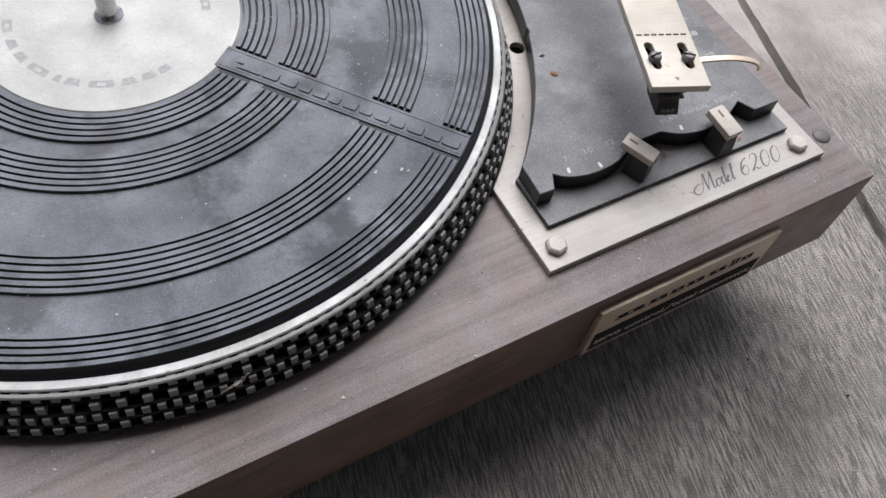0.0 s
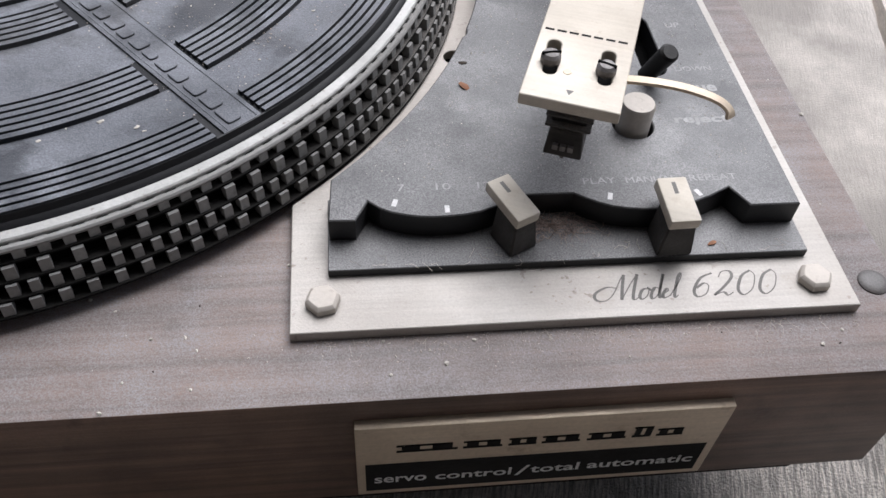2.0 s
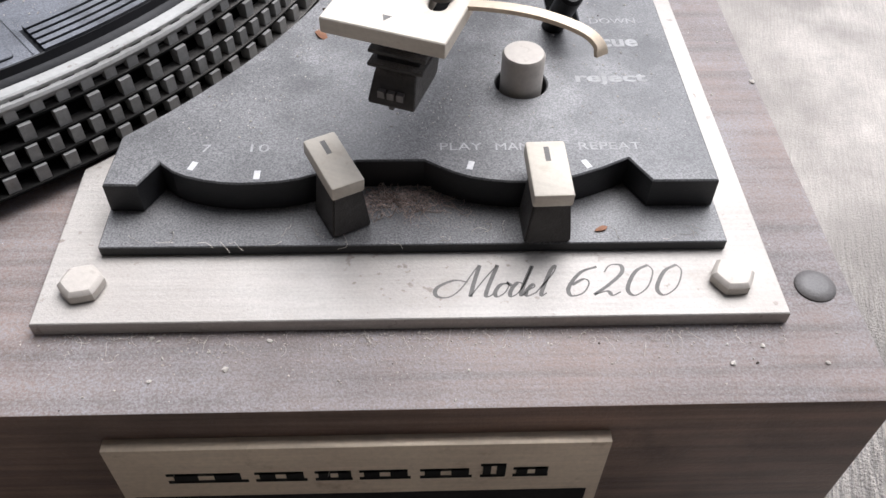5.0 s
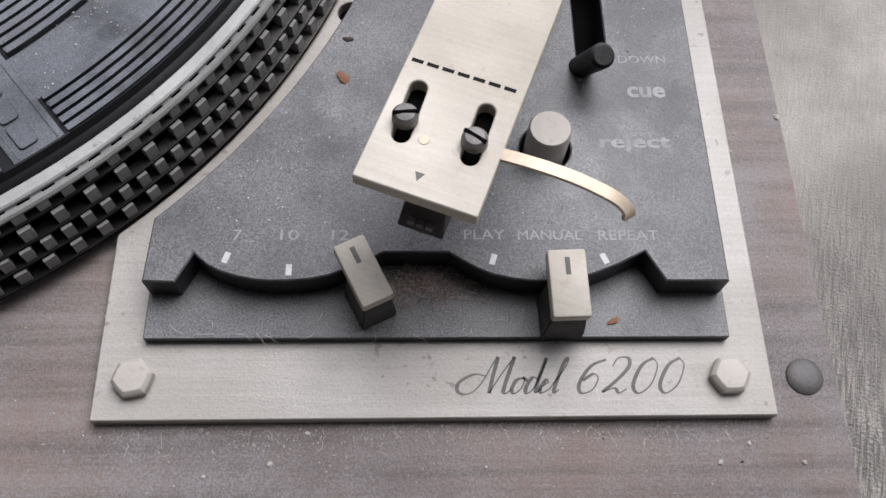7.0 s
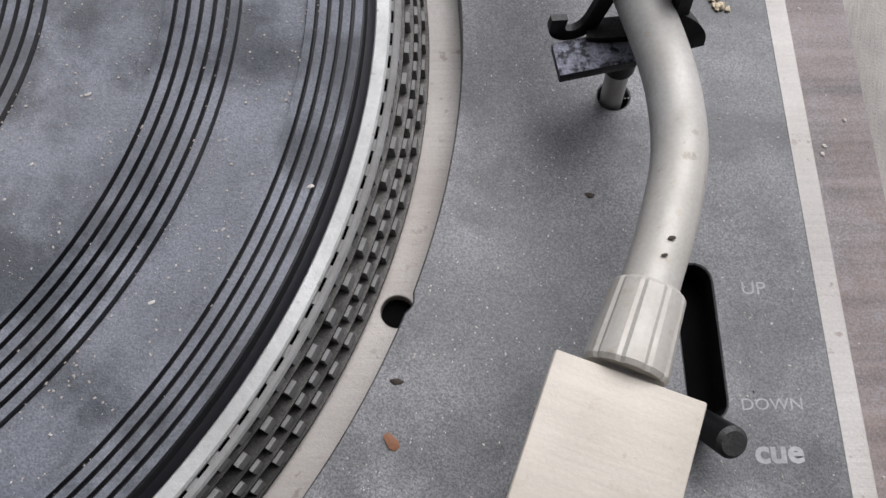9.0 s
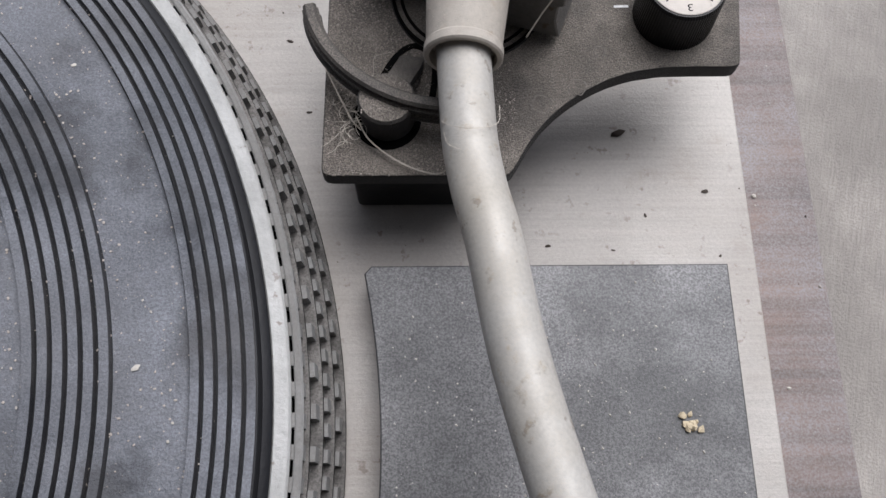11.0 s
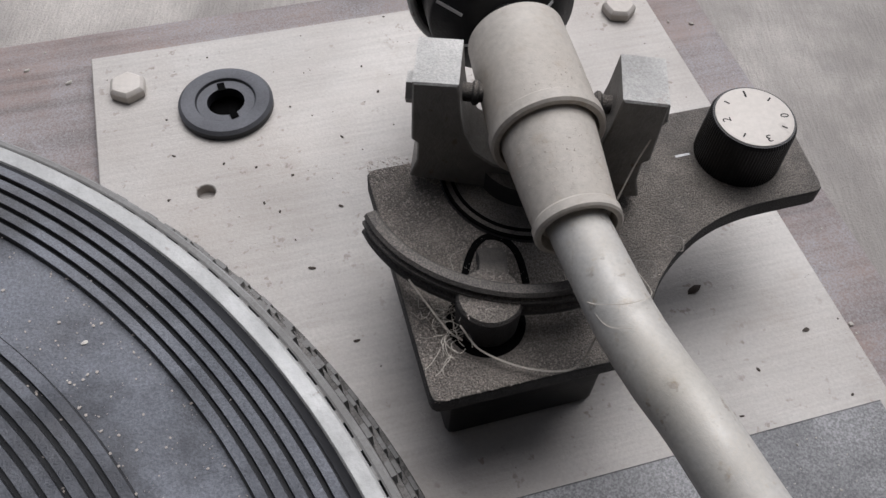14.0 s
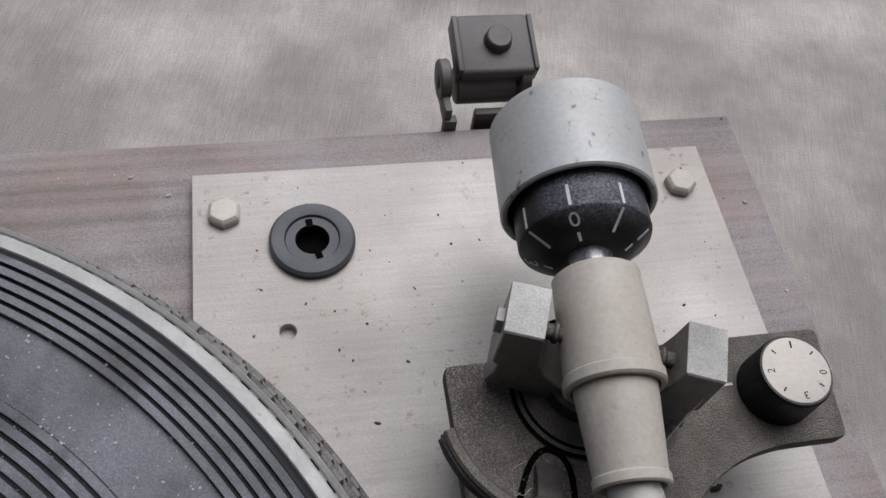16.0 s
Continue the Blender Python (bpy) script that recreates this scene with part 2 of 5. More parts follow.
BADGE = material("champagne_badge", (0.62, 0.51, 0.38), (0.54, 0.44, 0.33), rough=0.42, metal=0.25, big=40, stretch=(0.04, 1, 1), streak=0.15, streak_scale=900, stain=0.5, stain_col=(0.2, 0.13, 0.08), bump=0.06, speck=0.5)
HINGE = material("dark_hinge_plastic", (0.055, 0.047, 0.042), (0.075, 0.065, 0.058), rough=0.5, dust=0.35, speck=0.4)
LIFTBAR = material("dusty_lift_bar", (0.018, 0.016, 0.015), (0.03, 0.027, 0.025), rough=0.5, big=90, bump=0.4, dust=1.1, dust_col=(0.25, 0.22, 0.19), speck=0.9, crumb_scale=3800.0)
ADAPTER = material("dusty_black_disc", (0.03, 0.03, 0.034), rough=0.5, big=40, dust=0.8, dust_col=(0.2, 0.2, 0.215), speck=0.3)
SCUFFED = material("scuffed_black_tab", (0.012, 0.012, 0.016), rough=0.4, big=330, dust=1.3, dust_col=(0.46, 0.46, 0.54), speck=0.6, smudge=0.95, bump=0.3, gloss=0.3)
FLUFF = material("brown_fluff", (0.44, 0.35, 0.31), (0.3, 0.23, 0.2), rough=0.95)
STONE = material("sandy_dust", (0.5, 0.44, 0.39), (0.36, 0.31, 0.27), rough=0.95)
LEAF = material("dry_leaf", (0.28, 0.13, 0.07), rough=0.8)
CRUMB = material("yellow_crumb", (0.66, 0.55, 0.38), rough=0.9)
GRIT = material("pale_grit", (0.62, 0.58, 0.52), (0.4, 0.36, 0.32), rough=0.9)
GRIT_DARK = material("dark_grains", (0.06, 0.045, 0.035), rough=0.9)
THREAD = material("pale_cobweb", (0.64, 0.58, 0.5), rough=0.9)
CARTRIDGE = material("dusty_brown_black_plastic", (0.05, 0.045, 0.041), (0.035, 0.031, 0.029), rough=0.6, big=120, bump=0.4, dust=0.9, dust_col=(0.30, 0.275, 0.25), speck=0.8, crumb_scale=3200.0)
DIAL = material("speckled_black_dial", (0.011, 0.011, 0.013), rough=0.42, big=140, bump=0.15, dust=0.85, dust_col=(0.30, 0.31, 0.36), speck=1.0, crumb_scale=1900.0, gloss=0.3)
WATERMARK = material("dried_water_mark", (0.20, 0.175, 0.15), (0.13, 0.115, 0.10), rough=0.7, big=400)
MATEDGE = material("bare_rubber_and_rib_shade", (0.007, 0.007, 0.009), rough=0.5, gloss=0.3)
# for the unseen light-blocking walls and roof
BLOCKERMAT = material("dark_light_blocker", (0.06, 0.055, 0.05), rough=0.9, big=3, fine=200)

# ---- building helpers: all places in mm, z from the plinth's top ----


def at(x, y, z):
    return Vector((x / 1000, y / 1000, (z + DECK) / 1000))


def finish(ob_name, bm, mat, sharp=35.0):
    me = bpy.data.meshes.new(ob_name)
    bm.to_mesh(me)
    bm.free()
    return dress(me, mat, sharp)


def dress(me, mat, sharp=35.0):
    me.materials.clear()
    me.materials.append(mat)
    for p in me.polygons:
        p.use_smooth = True
        p.material_index = 0
    me.set_sharp_from_angle(angle=radians(sharp))
    return me


def thing(name, x, y, z, label, category, group="", kind=""):
    """An empty at a thing's base, to which its parts hang."""
    ob = new(name)
    ob.empty_display_size = 0.01
    ob.location = at(x, y, z)
    return tagged(ob, label, category, group, kind)


def base_of(ob):
    place = Vector((0, 0, 0))
    while ob:
        place, ob = place + ob.location, ob.parent
    return place


def part(name, shape, mat, parent, label="", sharp=35.0):
    """Links a mesh or bmesh, drawn in mm of the deck, as one mesh under a thing or a part."""
    me = finish(name, shape, mat, sharp) if isinstance(shape, bmesh.types.BMesh) else dress(shape, mat, sharp)
    me.transform(Matrix.Translation(Vector((0, 0, DECK / 1000)) - base_of(parent)) @ Matrix.Scale(0.001, 4))
    ob = new(name, me)
    ob.parent = parent
    if label:
        ob["label"] = label
    return ob


def solo(name, shape, mat, x, y, z, label, category, group="", kind="", sharp=35.0):
    """A thing of one mesh."""
    me = finish(name, shape, mat, sharp) if isinstance(shape, bmesh.types.BMesh) else dress(shape, mat, sharp)
    o = at(x, y, z)
    me.transform(Matrix.Translation(Vector((0, 0, DECK / 1000)) - o) @ Matrix.Scale(0.001, 4))
    ob = new(name, me)
    ob.location = o
    return tagged(ob, label, category, group, kind)


def box(x0, x1, y0, y1, z0, z1, bevel=0.0, bm=None, m=None, seg=2):
    own = bmesh.new()
    bmesh.ops.create_cube(own, size=1, matrix=Matrix.Translation(((x0 + x1) / 2, (y0 + y1) / 2, (z0 + z1) / 2)) @ Matrix.Diagonal((x1 - x0, y1 - y0, z1 - z0, 1)))
    if bevel:
        bmesh.ops.bevel(own, geom=own.edges[:], offset=bevel, segments=seg, affect="EDGES", profile=0.5)
    if m is not None:
        own.transform(m)
    return join(bm, own)


def join(bm, own):
    if bm is None:
        return own
    me = bpy.data.meshes.new("tmp")
    own.to_mesh(me)
    own.free()
    bm.from_mesh(me)
    bpy.data.meshes.remove(me)
    return bm


def lathe(profile, cx=0, cy=0, cz=0, seg=48, m=None, bm=None, wave=None):
    """Turns (radius, z) pairs round the z axis; wave(k) scales the radius of the kth side."""
    own = bmesh.new()
    rings = []
    for r, z in profile:
        if r < 1e-6:
            rings.append([own.verts.new((0, 0, z))])
        else:
            rings.append([own.verts.new(((r * (wave(k) if wave else 1)) * math.cos(math.tau * k / seg), (r * (wave(k) if wave else 1)) * math.sin(math.tau * k / seg), z)) for k in range(seg)])
    for a, b in zip(rings, rings[1:]):
        for k in range(seg):
            n = (k + 1) % seg
            if len(a) == 1 and len(b) > 1:
                own.faces.new((a[0], b[n], b[k]))
            elif len(b) == 1 and len(a) > 1:
                own.faces.new((a[k], a[n], b[0]))
            elif len(a) > 1:
                own.faces.new((a[k], a[n], b[n], b[k]))
    for ring, flip in ((rings[0], True), (rings[-1], False)):
        if len(ring) > 1 and profile[0] != profile[-1]:
            own.faces.new(ring[::-1] if flip else ring)
    bmesh.ops.recalc_face_normals(own, faces=own.faces[:])
    own.transform(m if m is not None else Matrix.Translation((cx, cy, cz)))
    return join(bm, own)


def along(p0, p1):
    """The axes whose z runs from p0 to p1."""
    d = Vector(p1) - Vector(p0)
    return Matrix.Translation(p0) @ d.to_track_quat("Z", "Y").to_matrix().to_4x4()


def rod(p0, p1, r0, r1=None, seg=32, bevel=0.4, bm=None):
    h = (Vector(p1) - Vector(p0)).length
    r1 = r0 if r1 is None else r1
    b = min(bevel, h * 0.3, r0 * 0.4, r1 * 0.4)
    return lathe([(0, 0), (r0 - b, 0), (r0, b), (r1, h - b), (r1 - b, h), (0, h)], seg=seg, m=along(p0, p1), bm=bm)


def smooth_path(points, steps=8):
    """A Catmull-Rom line through the points."""
    p = [Vector(v) for v in points]
    p = [2 * p[0] - p[1], *p, 2 * p[-1] - p[-2]]
    out = []
    for a, b, c, d in zip(p, p[1:], p[2:], p[3:]):
        for k in range(steps):
            t = k / steps
            out.append(0.5 * (2 * b + (c - a) * t + (2 * a - 5 * b + 4 * c - d) * t * t + (3 * b - a - 3 * c + d) * t ** 3))
    return out + [p[-2]]


def sweep(points, shape, steps=8, up=(0, 0, 1), closed_ends=True, bm=None):
    """Draws a closed outline (side, up) along a smooth line; shape may be a radius."""
    path = smooth_path(points, steps)
    outline = [(shape * math.cos(math.tau * k / 24), shape * math.sin(math.tau * k / 24)) for k in range(24)] if isinstance(shape, (int, float)) else shape
    own, rings = bmesh.new(), []
    for k, p in enumerate(path):
        d = (path[min(k + 1, len(path) - 1)] - path[max(k - 1, 0)]).normalized()
        side = d.cross(Vector(up)).normalized()
        top = side.cross(d)
        rings.append([own.verts.new(p + side * u + top * v) for u, v in outline])
    n = len(outline)
    for a, b in zip(rings, rings[1:]):
        for k in range(n):
            own.faces.new((a[k], a[(k + 1) % n], b[(k + 1) % n], b[k]))
    if closed_ends:
        own.faces.new(rings[0][::-1]), own.faces.new(rings[-1])
    bmesh.ops.recalc_face_normals(own, faces=own.faces[:])
    return join(bm, own)


def evaluated(data):
    ob = new("draft", data)
    bpy.context.view_layer.update()
    me = bpy.data.meshes.new_from_object(ob.evaluated_get(bpy.context.evaluated_depsgraph_get()))
    bpy.data.objects.remove(ob)
    return me


def slab(outline, z0, z1, holes=(), bevel=0.25, seg=1):
    """A flat plate cut to an outline, with holes through it and softened edges."""
    cu = bpy.data.curves.new("outline", "CURVE")
    cu.dimensions, cu.fill_mode = "2D", "BOTH"
    for loop in (outline, *holes):
        sp = cu.splines.new("POLY")
        sp.points.add(len(loop) - 1)
        for p, (x, y) in zip(sp.points, loop):
            p.co = (x, y, 0, 1)
        sp.use_cyclic_u = True
    cu.extrude, cu.bevel_depth, cu.offset, cu.bevel_resolution = (z1 - z0) / 2 - bevel, bevel, -bevel, seg - 1
    me = evaluated(cu)
    bpy.data.curves.remove(cu)
    bm = to_bm(me)
    bmesh.ops.remove_doubles(bm, verts=bm.verts[:], dist=0.002)
    bmesh.ops.recalc_face_normals(bm, faces=bm.faces[:])
    bm.transform(Matrix.Translation((0, 0, (z0 + z1) / 2)))
    return bm


def to_bm(me):
    bm = bmesh.new()
    bm.from_mesh(me)
    bpy.data.meshes.remove(me)
    return bm


def arc(cx, cy, r, a0, a1, n):
    return [(cx + r * math.cos(radians(a0 + (a1 - a0) * k / (n - 1))), cy + r * math.sin(radians(a0 + (a1 - a0) * k / (n - 1)))) for k in range(n)]


def rounded(points, r=1.5, n=4):
    """Rounds the corners of an outline."""
    out = []
    for k, p in enumerate(points):
        p = Vector(p)
        a, b = Vector(points[k - 1]) - p, Vector(points[(k + 1) % len(points)]) - p
        c = min(r, a.length * 0.45, b.length * 0.45)
        s, e = p + a.normalized() * c, p + b.normalized() * c
        for i in range(n + 1):
            t = i / n
            q = s.lerp(p, t).lerp(p.lerp(e, t), t)
            out.append((q.x, q.y))
    return out


def lettering(body, x0, x1, y0, y1, bold=0.0, shear=0.0, depth=0.02):
    """Words in the built-in letters, fitted to a rectangle in the xy plane; the mesh lies from z = 0 up."""
    cu = bpy.data.curves.new("words", "FONT")
    cu.body, cu.size, cu.offset, cu.shear, cu.extrude, cu.resolution_u = body, 1.0, bold, shear, 0.01, 3
    me = evaluated(cu)
    bpy.data.curves.remove(cu)
    co = np.empty(len(me.vertices) * 3)
    me.vertices.foreach_get("co", co)
    co = co.reshape(-1, 3)
    lo, hi = co.min(0), co.max(0)
    co[:, 0] = x0 + (co[:, 0] - lo[0]) / (hi[0] - lo[0]) * (x1 - x0)
    co[:, 1] = y0 + (co[:, 1] - lo[1]) / (hi[1] - lo[1]) * (y1 - y0)
    co[:, 2] = (co[:, 2] - lo[2]) / (hi[2] - lo[2]) * depth
    me.vertices.foreach_set("co", co.ravel())
    return me


def letters_of(me):
    """Splits a word, standing or lying along x, into one mesh for each letter; the dot of an i stays with its stem."""
    whole, groups, seen = to_bm(me), [], set()
    for start in whole.faces:
        if start in seen:
            continue
        island, todo = [], [start]
        seen.add(start)
        while todo:
            f = todo.pop()
            island.append(f)
            for e in f.edges:
                for g in e.link_faces:
                    if g not in seen:
                        seen.add(g)
                        todo.append(g)
        xs = [v.co.x for f in island for v in f.verts]
        groups.append((min(xs), max(xs), island))
    groups.sort(key=lambda g: g[0])
    joined = []
    for lo, hi, island in groups:
        if joined and lo < joined[-1][0] - 0.05:
            joined[-1] = (max(hi, joined[-1][0]), joined[-1][1] + island)
        else:
            joined.append((hi, island))
    out = []
    for hi, island in joined:
        own, made = bmesh.new(), {}
        for f in island:
            for v in f.verts:
                if v not in made:
                    made[v] = own.verts.new(v.co)
            own.faces.new([made[v] for v in f.verts])
        out.append(own)
    whole.free()
    return out


STAND_UP = Matrix(((1, 0, 0, 0), (0, 0, -1, 0), (0, 1, 0, 0), (0, 0, 0, 1)))  # lays (x, y, z) onto (x, -z, y): a face towards -y

# ---- ground ----
CX, CY = -90.9, 177.3  # the platter's axis
AX, AY = -91.8, 176.7  # the axis to which the plate and the deck are cut
FLOOR = -91.0


def ground():
    """One concrete sheet to the horizon with a tooled joint that runs past the turntable."""
    bm = bmesh.new()
    stations = [-40000, -4000, -900] + list(range(-400, 1300, 6)) + [2000, 5000, 40000]
    across = [-40000, -2500, -700, -300, -100, -30, -12, -3.2, -2.2, 2.2, 3.2, 12, 60, 250, 1200, 40000]
    rows = []
    for s in stations:
        row = []
        for u in across:
            z, w = FLOOR, u
            if -400 <= s <= 1300 and abs(u) < 4:
                w += (noise.noise(Vector((s * 0.03, u, 0))) * 1.0 + noise.noise(Vector((s * 0.15, u, 4))) * 0.8)
            if abs(u) < 2.5:
                z -= 7.0
            row.append(bm.verts.new((w, s, z)))
        rows.append(row)
    for a, b in zip(rows, rows[1:]):
        for k in range(len(across) - 1):
            bm.faces.new((a[k], a[k + 1], b[k + 1], b[k]))
    bm.transform(Matrix.Translation((241.4, 0, 0)) @ Matrix.Rotation(-math.atan(0.275), 4, "Z"))
    return bm


solo("ground", ground(), CONCRETE, 0, 0, FLOOR, "grey broom-finished concrete slab with a dark tooled joint", "ground", kind="structure", sharp=50)

# Unseen walls and a roof, added to block light from south, west and above.
solo("blocker_south", box(-1350, 1500, -950, -800, FLOOR, 2500, 5), BLOCKERMAT, 0, -875, FLOOR, "plain dark unseen wall added to block light from the south", "wall", kind="structure")
solo("blocker_west", box(-1350, -1200, -800, 300, FLOOR, 2500, 5), BLOCKERMAT, -1275, -250, FLOOR, "plain dark unseen wall added to block light from the west", "wall", kind="structure")
solo("ceiling", box(-1350, 1500, -950, 250, 2500, 2620, 5), BLOCKERMAT, 0, -350, 2500, "plain dark unseen roof added to block light from above", "ceiling", kind="structure")

# ---- the turntable's case ----
turntable = thing("turntable", -50, 175, FLOOR, "dusty old record turntable with a walnut-veneer plinth on concrete", "turntable")
X0, X1, Y0, Y1 = -270.0, 165.3, 0.0, 349.5
plinth = part("plinth", box(X0, X1, Y0, Y1, -47, 0, 0.7), WOOD, turntable, "faded walnut veneer plinth with a dusty top")
part("skirt", box(X0 + 10, X1 - 11, Y0 + 8, Y1 - 8, -65.5, -46.9, 0.8), WOOD_DARK, plinth, "dark recessed bottom board")
for fx in (X0 + 45, X1 - 45):
    for fy in (55, Y1 - 45):
        part("foot", lathe([(0, FLOOR), (17, FLOOR), (18, FLOOR + 2), (20, -66), (19, -65), (0, -65)], fx, fy, 0, 32), RUBBER_FOOT, plinth, "black rubber foot")
part("bumper", lathe([(4.0, -0.2), (3.9, 0.3), (3.3, 0.75), (2.0, 1.0), (0, 1.1)], 158.4, 25.6, 0, 24), BUMPER, plinth, "brown rubber dust-cover bumper")

# Badge on the front
badge_bm = box(27.2, 116.0, -2.4, 0.3, -41.2, -8.0, 0.35)
badge = part("badge", badge_bm, BADGE, turntable, "champagne metal badge with a black panel")
part("badge_panel", box(29.3, 113.7, -2.5, -2.2, -39.0, -25.2), INK, badge, "black printed panel")
logo = [(36.7, 52.0), (52.4, 62.6), (63.2, 70.8), (71.2, 81.4), (82.2, 92.6), (93.2, 98.6), (99.2, 106.6)]
for n, (a, b) in enumerate(logo):
    hi = -14.9 if n == 5 else -16.4
    letter = box(a, b - 0.9, -2.5, -2.3, -19.8, -18.9)
    for f0, f1 in ((0.08, 0.36), (0.55, 0.86)):
        box(a + (b - a) * f0, a + (b - a) * f1, -2.5, -2.3, -19.5, hi, bm=letter)
    box(a, a + (b - a) * 0.8, -2.5, -2.3, hi - 0.75, hi, bm=letter)
    part("logo_block", letter, INK, badge)
for words, a, b, up, low in (("servo", 31.4, 44.2, -32.0, -35.0), ("control", 46.4, 65.4, -31.2, -35.1), ("/", 66.4, 70.0, -30.6, -35.7), ("total", 70.2, 82.6, -30.9, -34.9), ("automatic", 84.7, 112.0, -31.0, -34.7)):
    me = lettering(words, a, b, low, up, bold=0.0 if words == "/" else 0.015)
    me.transform(Matrix.Translation((0, -2.52, 0)) @ STAND_UP)
    for letter in letters_of(me):
        part("badge_letter", letter, WHITE, badge)

# Hinge at the back
hinge = part("hinge", box(81, 105.5, 349.6, 351.2, -24, -7.0, 0.4), HINGE, turntable, "brown-black plastic dust-cover hinge standing open")
for ex0, ex1 in ((81.2, 84.8), (101.8, 105.4)):
    part("bracket_leg", box(ex0, ex1, 349.6, 352.2, -20, 3.2, 0.4), HINGE, hinge)
for ex0, ex1 in ((81.2, 83.2), (103.4, 105.4)):
    ear = box(ex0, ex1, 350.4, 361, 1.0, 7.0, 0.4)
    rod((ex0 - 0.5, 361.0, 7.5), (ex1 + 0.5, 361.0, 7.5), 5.6, bm=ear)
    rod((ex0 - 1.1, 361.0, 7.5), (ex1 + 1.1, 361.0, 7.5), 2.6, bm=ear)
    part("ear", ear, HINGE, hinge)
part("barrel", rod((85.5, 361, 5.0), (102.0, 361, 5.0), 5.2), HINGE, hinge)
part("leaf_plate", box(90.2, 101.5, 352.0, 354.4, -16, 3.0, 0.5), HINGE, hinge)
tilt = Matrix.Translation((96.4, 358.0, 10.0)) @ Matrix.Rotation(radians(-76), 4, "X")
socket = box(-10.6, 10.8, -3.4, 3.6, 0.0, 18.5, 1.6, m=tilt, seg=3)
part("socket", socket, HINGE, hinge)
for sx in (-10.4, 10.6):
    part("socket_rib", box(sx - 0.7, sx + 0.7, -3.9, 3.0, 1.0, 17.8, 0.4, m=tilt), HINGE, hinge)
part("screw_cap", rod(tilt @ Vector((0.8, -3.0, 9.8)), tilt @ Vector((0.8, -6.2, 9.8)), 3.9, 3.5), HINGE, hinge)

# ---- the aluminium plate ----
HOLE = (61.6, 117.6)
HOLE_R = 3.3
angle = lambda x, y: math.degrees(math.atan2(y - AY, x - AX))
PLATE_R, DECK_R = 159.4, 167.0
a_front, a_back = -math.degrees(math.asin((AY - 57.0) / PLATE_R)), math.degrees(math.asin(118.3 / PLATE_R))
outline = [(13.6, 16.7), (150.0, 16.9), (150.0, 337.0), (15.1, 337.0)] + arc(AX, AY, PLATE_R, a_back, a_front, 60)
top_plate = part("top_plate", slab(outline, 0.02, 3.1, holes=[arc(35.9, 291.7, 1.9, 0, 345, 24), arc(*HOLE, HOLE_R, 0, 350, 36), arc(43.2, 314.9, 7.0, 0, 350, 36)], bevel=0.2), PLATE, turntable, "brushed aluminium plate, stained and dusty")


def worn_hex(k):
    """The radius of a six-sided head with rounded corners, for the kth of 48 sides."""
    a = (k * 7.5) % 60 - 30
    return 0.2 + 0.8 * 0.95 * math.cos(radians(30)) / math.cos(radians(a)) / math.cos(radians(15))


def hexbolt(x, y, turn):
    bm = lathe([(0, 3.1), (3.9, 3.1), (4.2, 3.4), (4.2, 5.0), (3.8, 5.5), (3.3, 5.8), (0, 6.0)], seg=48, m=Matrix.Translation((x, y, 0)) @ Matrix.Rotation(radians(turn), 4, "Z"), wave=worn_hex)
    return bm


for x, y, turn in ((21.2, 24.9, 12), (140.9, 24.8, 3), (22.8, 324.4, 25), (141.0, 324.4, 40)):
    part("bolt", hexbolt(x, y, turn), BOLT, top_plate, "dusty hexagonal bolt head", sharp=22)
part("blind_hole", lathe([(0, 0.9), (2.1, 0.9), (2.1, 0.3), (0, 0.3)], 35.9, 291.7, 0, 24), PLATE, top_plate)
# black disc stands in for the shade down the hole
part("hole_shade", lathe([(0, 0.06), (3.6, 0.06), (3.6, 0.03), (0, 0.03)], *HOLE, 0, 24), PIT, top_plate, "black disc for the shade in a screw hole")


def stroke(points, width, taper=True):
    """An engraved pen line on the plate, thick in the middle of its run."""
    path = smooth_path([(x, y, 0) for x, y in points], 6)
    bm, sides = bmesh.new(), []
    for k, p in enumerate(path):
        d = (path[min(k + 1, len(path) - 1)] - path[max(k - 1, 0)]).normalized()
        heavy = 0.35 + 0.65 * max(0.0, -d.y * 0.9 + 0.1)
        w = width * heavy / 2
        s = Vector((-d.y, d.x, 0)) * w
        sides.append((bm.verts.new(p + s + Vector((0, 0, 3.12))), bm.verts.new(p - s + Vector((0, 0, 3.12)))))
    for (a, b), (c, e) in zip(sides, sides[1:]):
        bm.faces.new((a, b, e, c))
    return bm


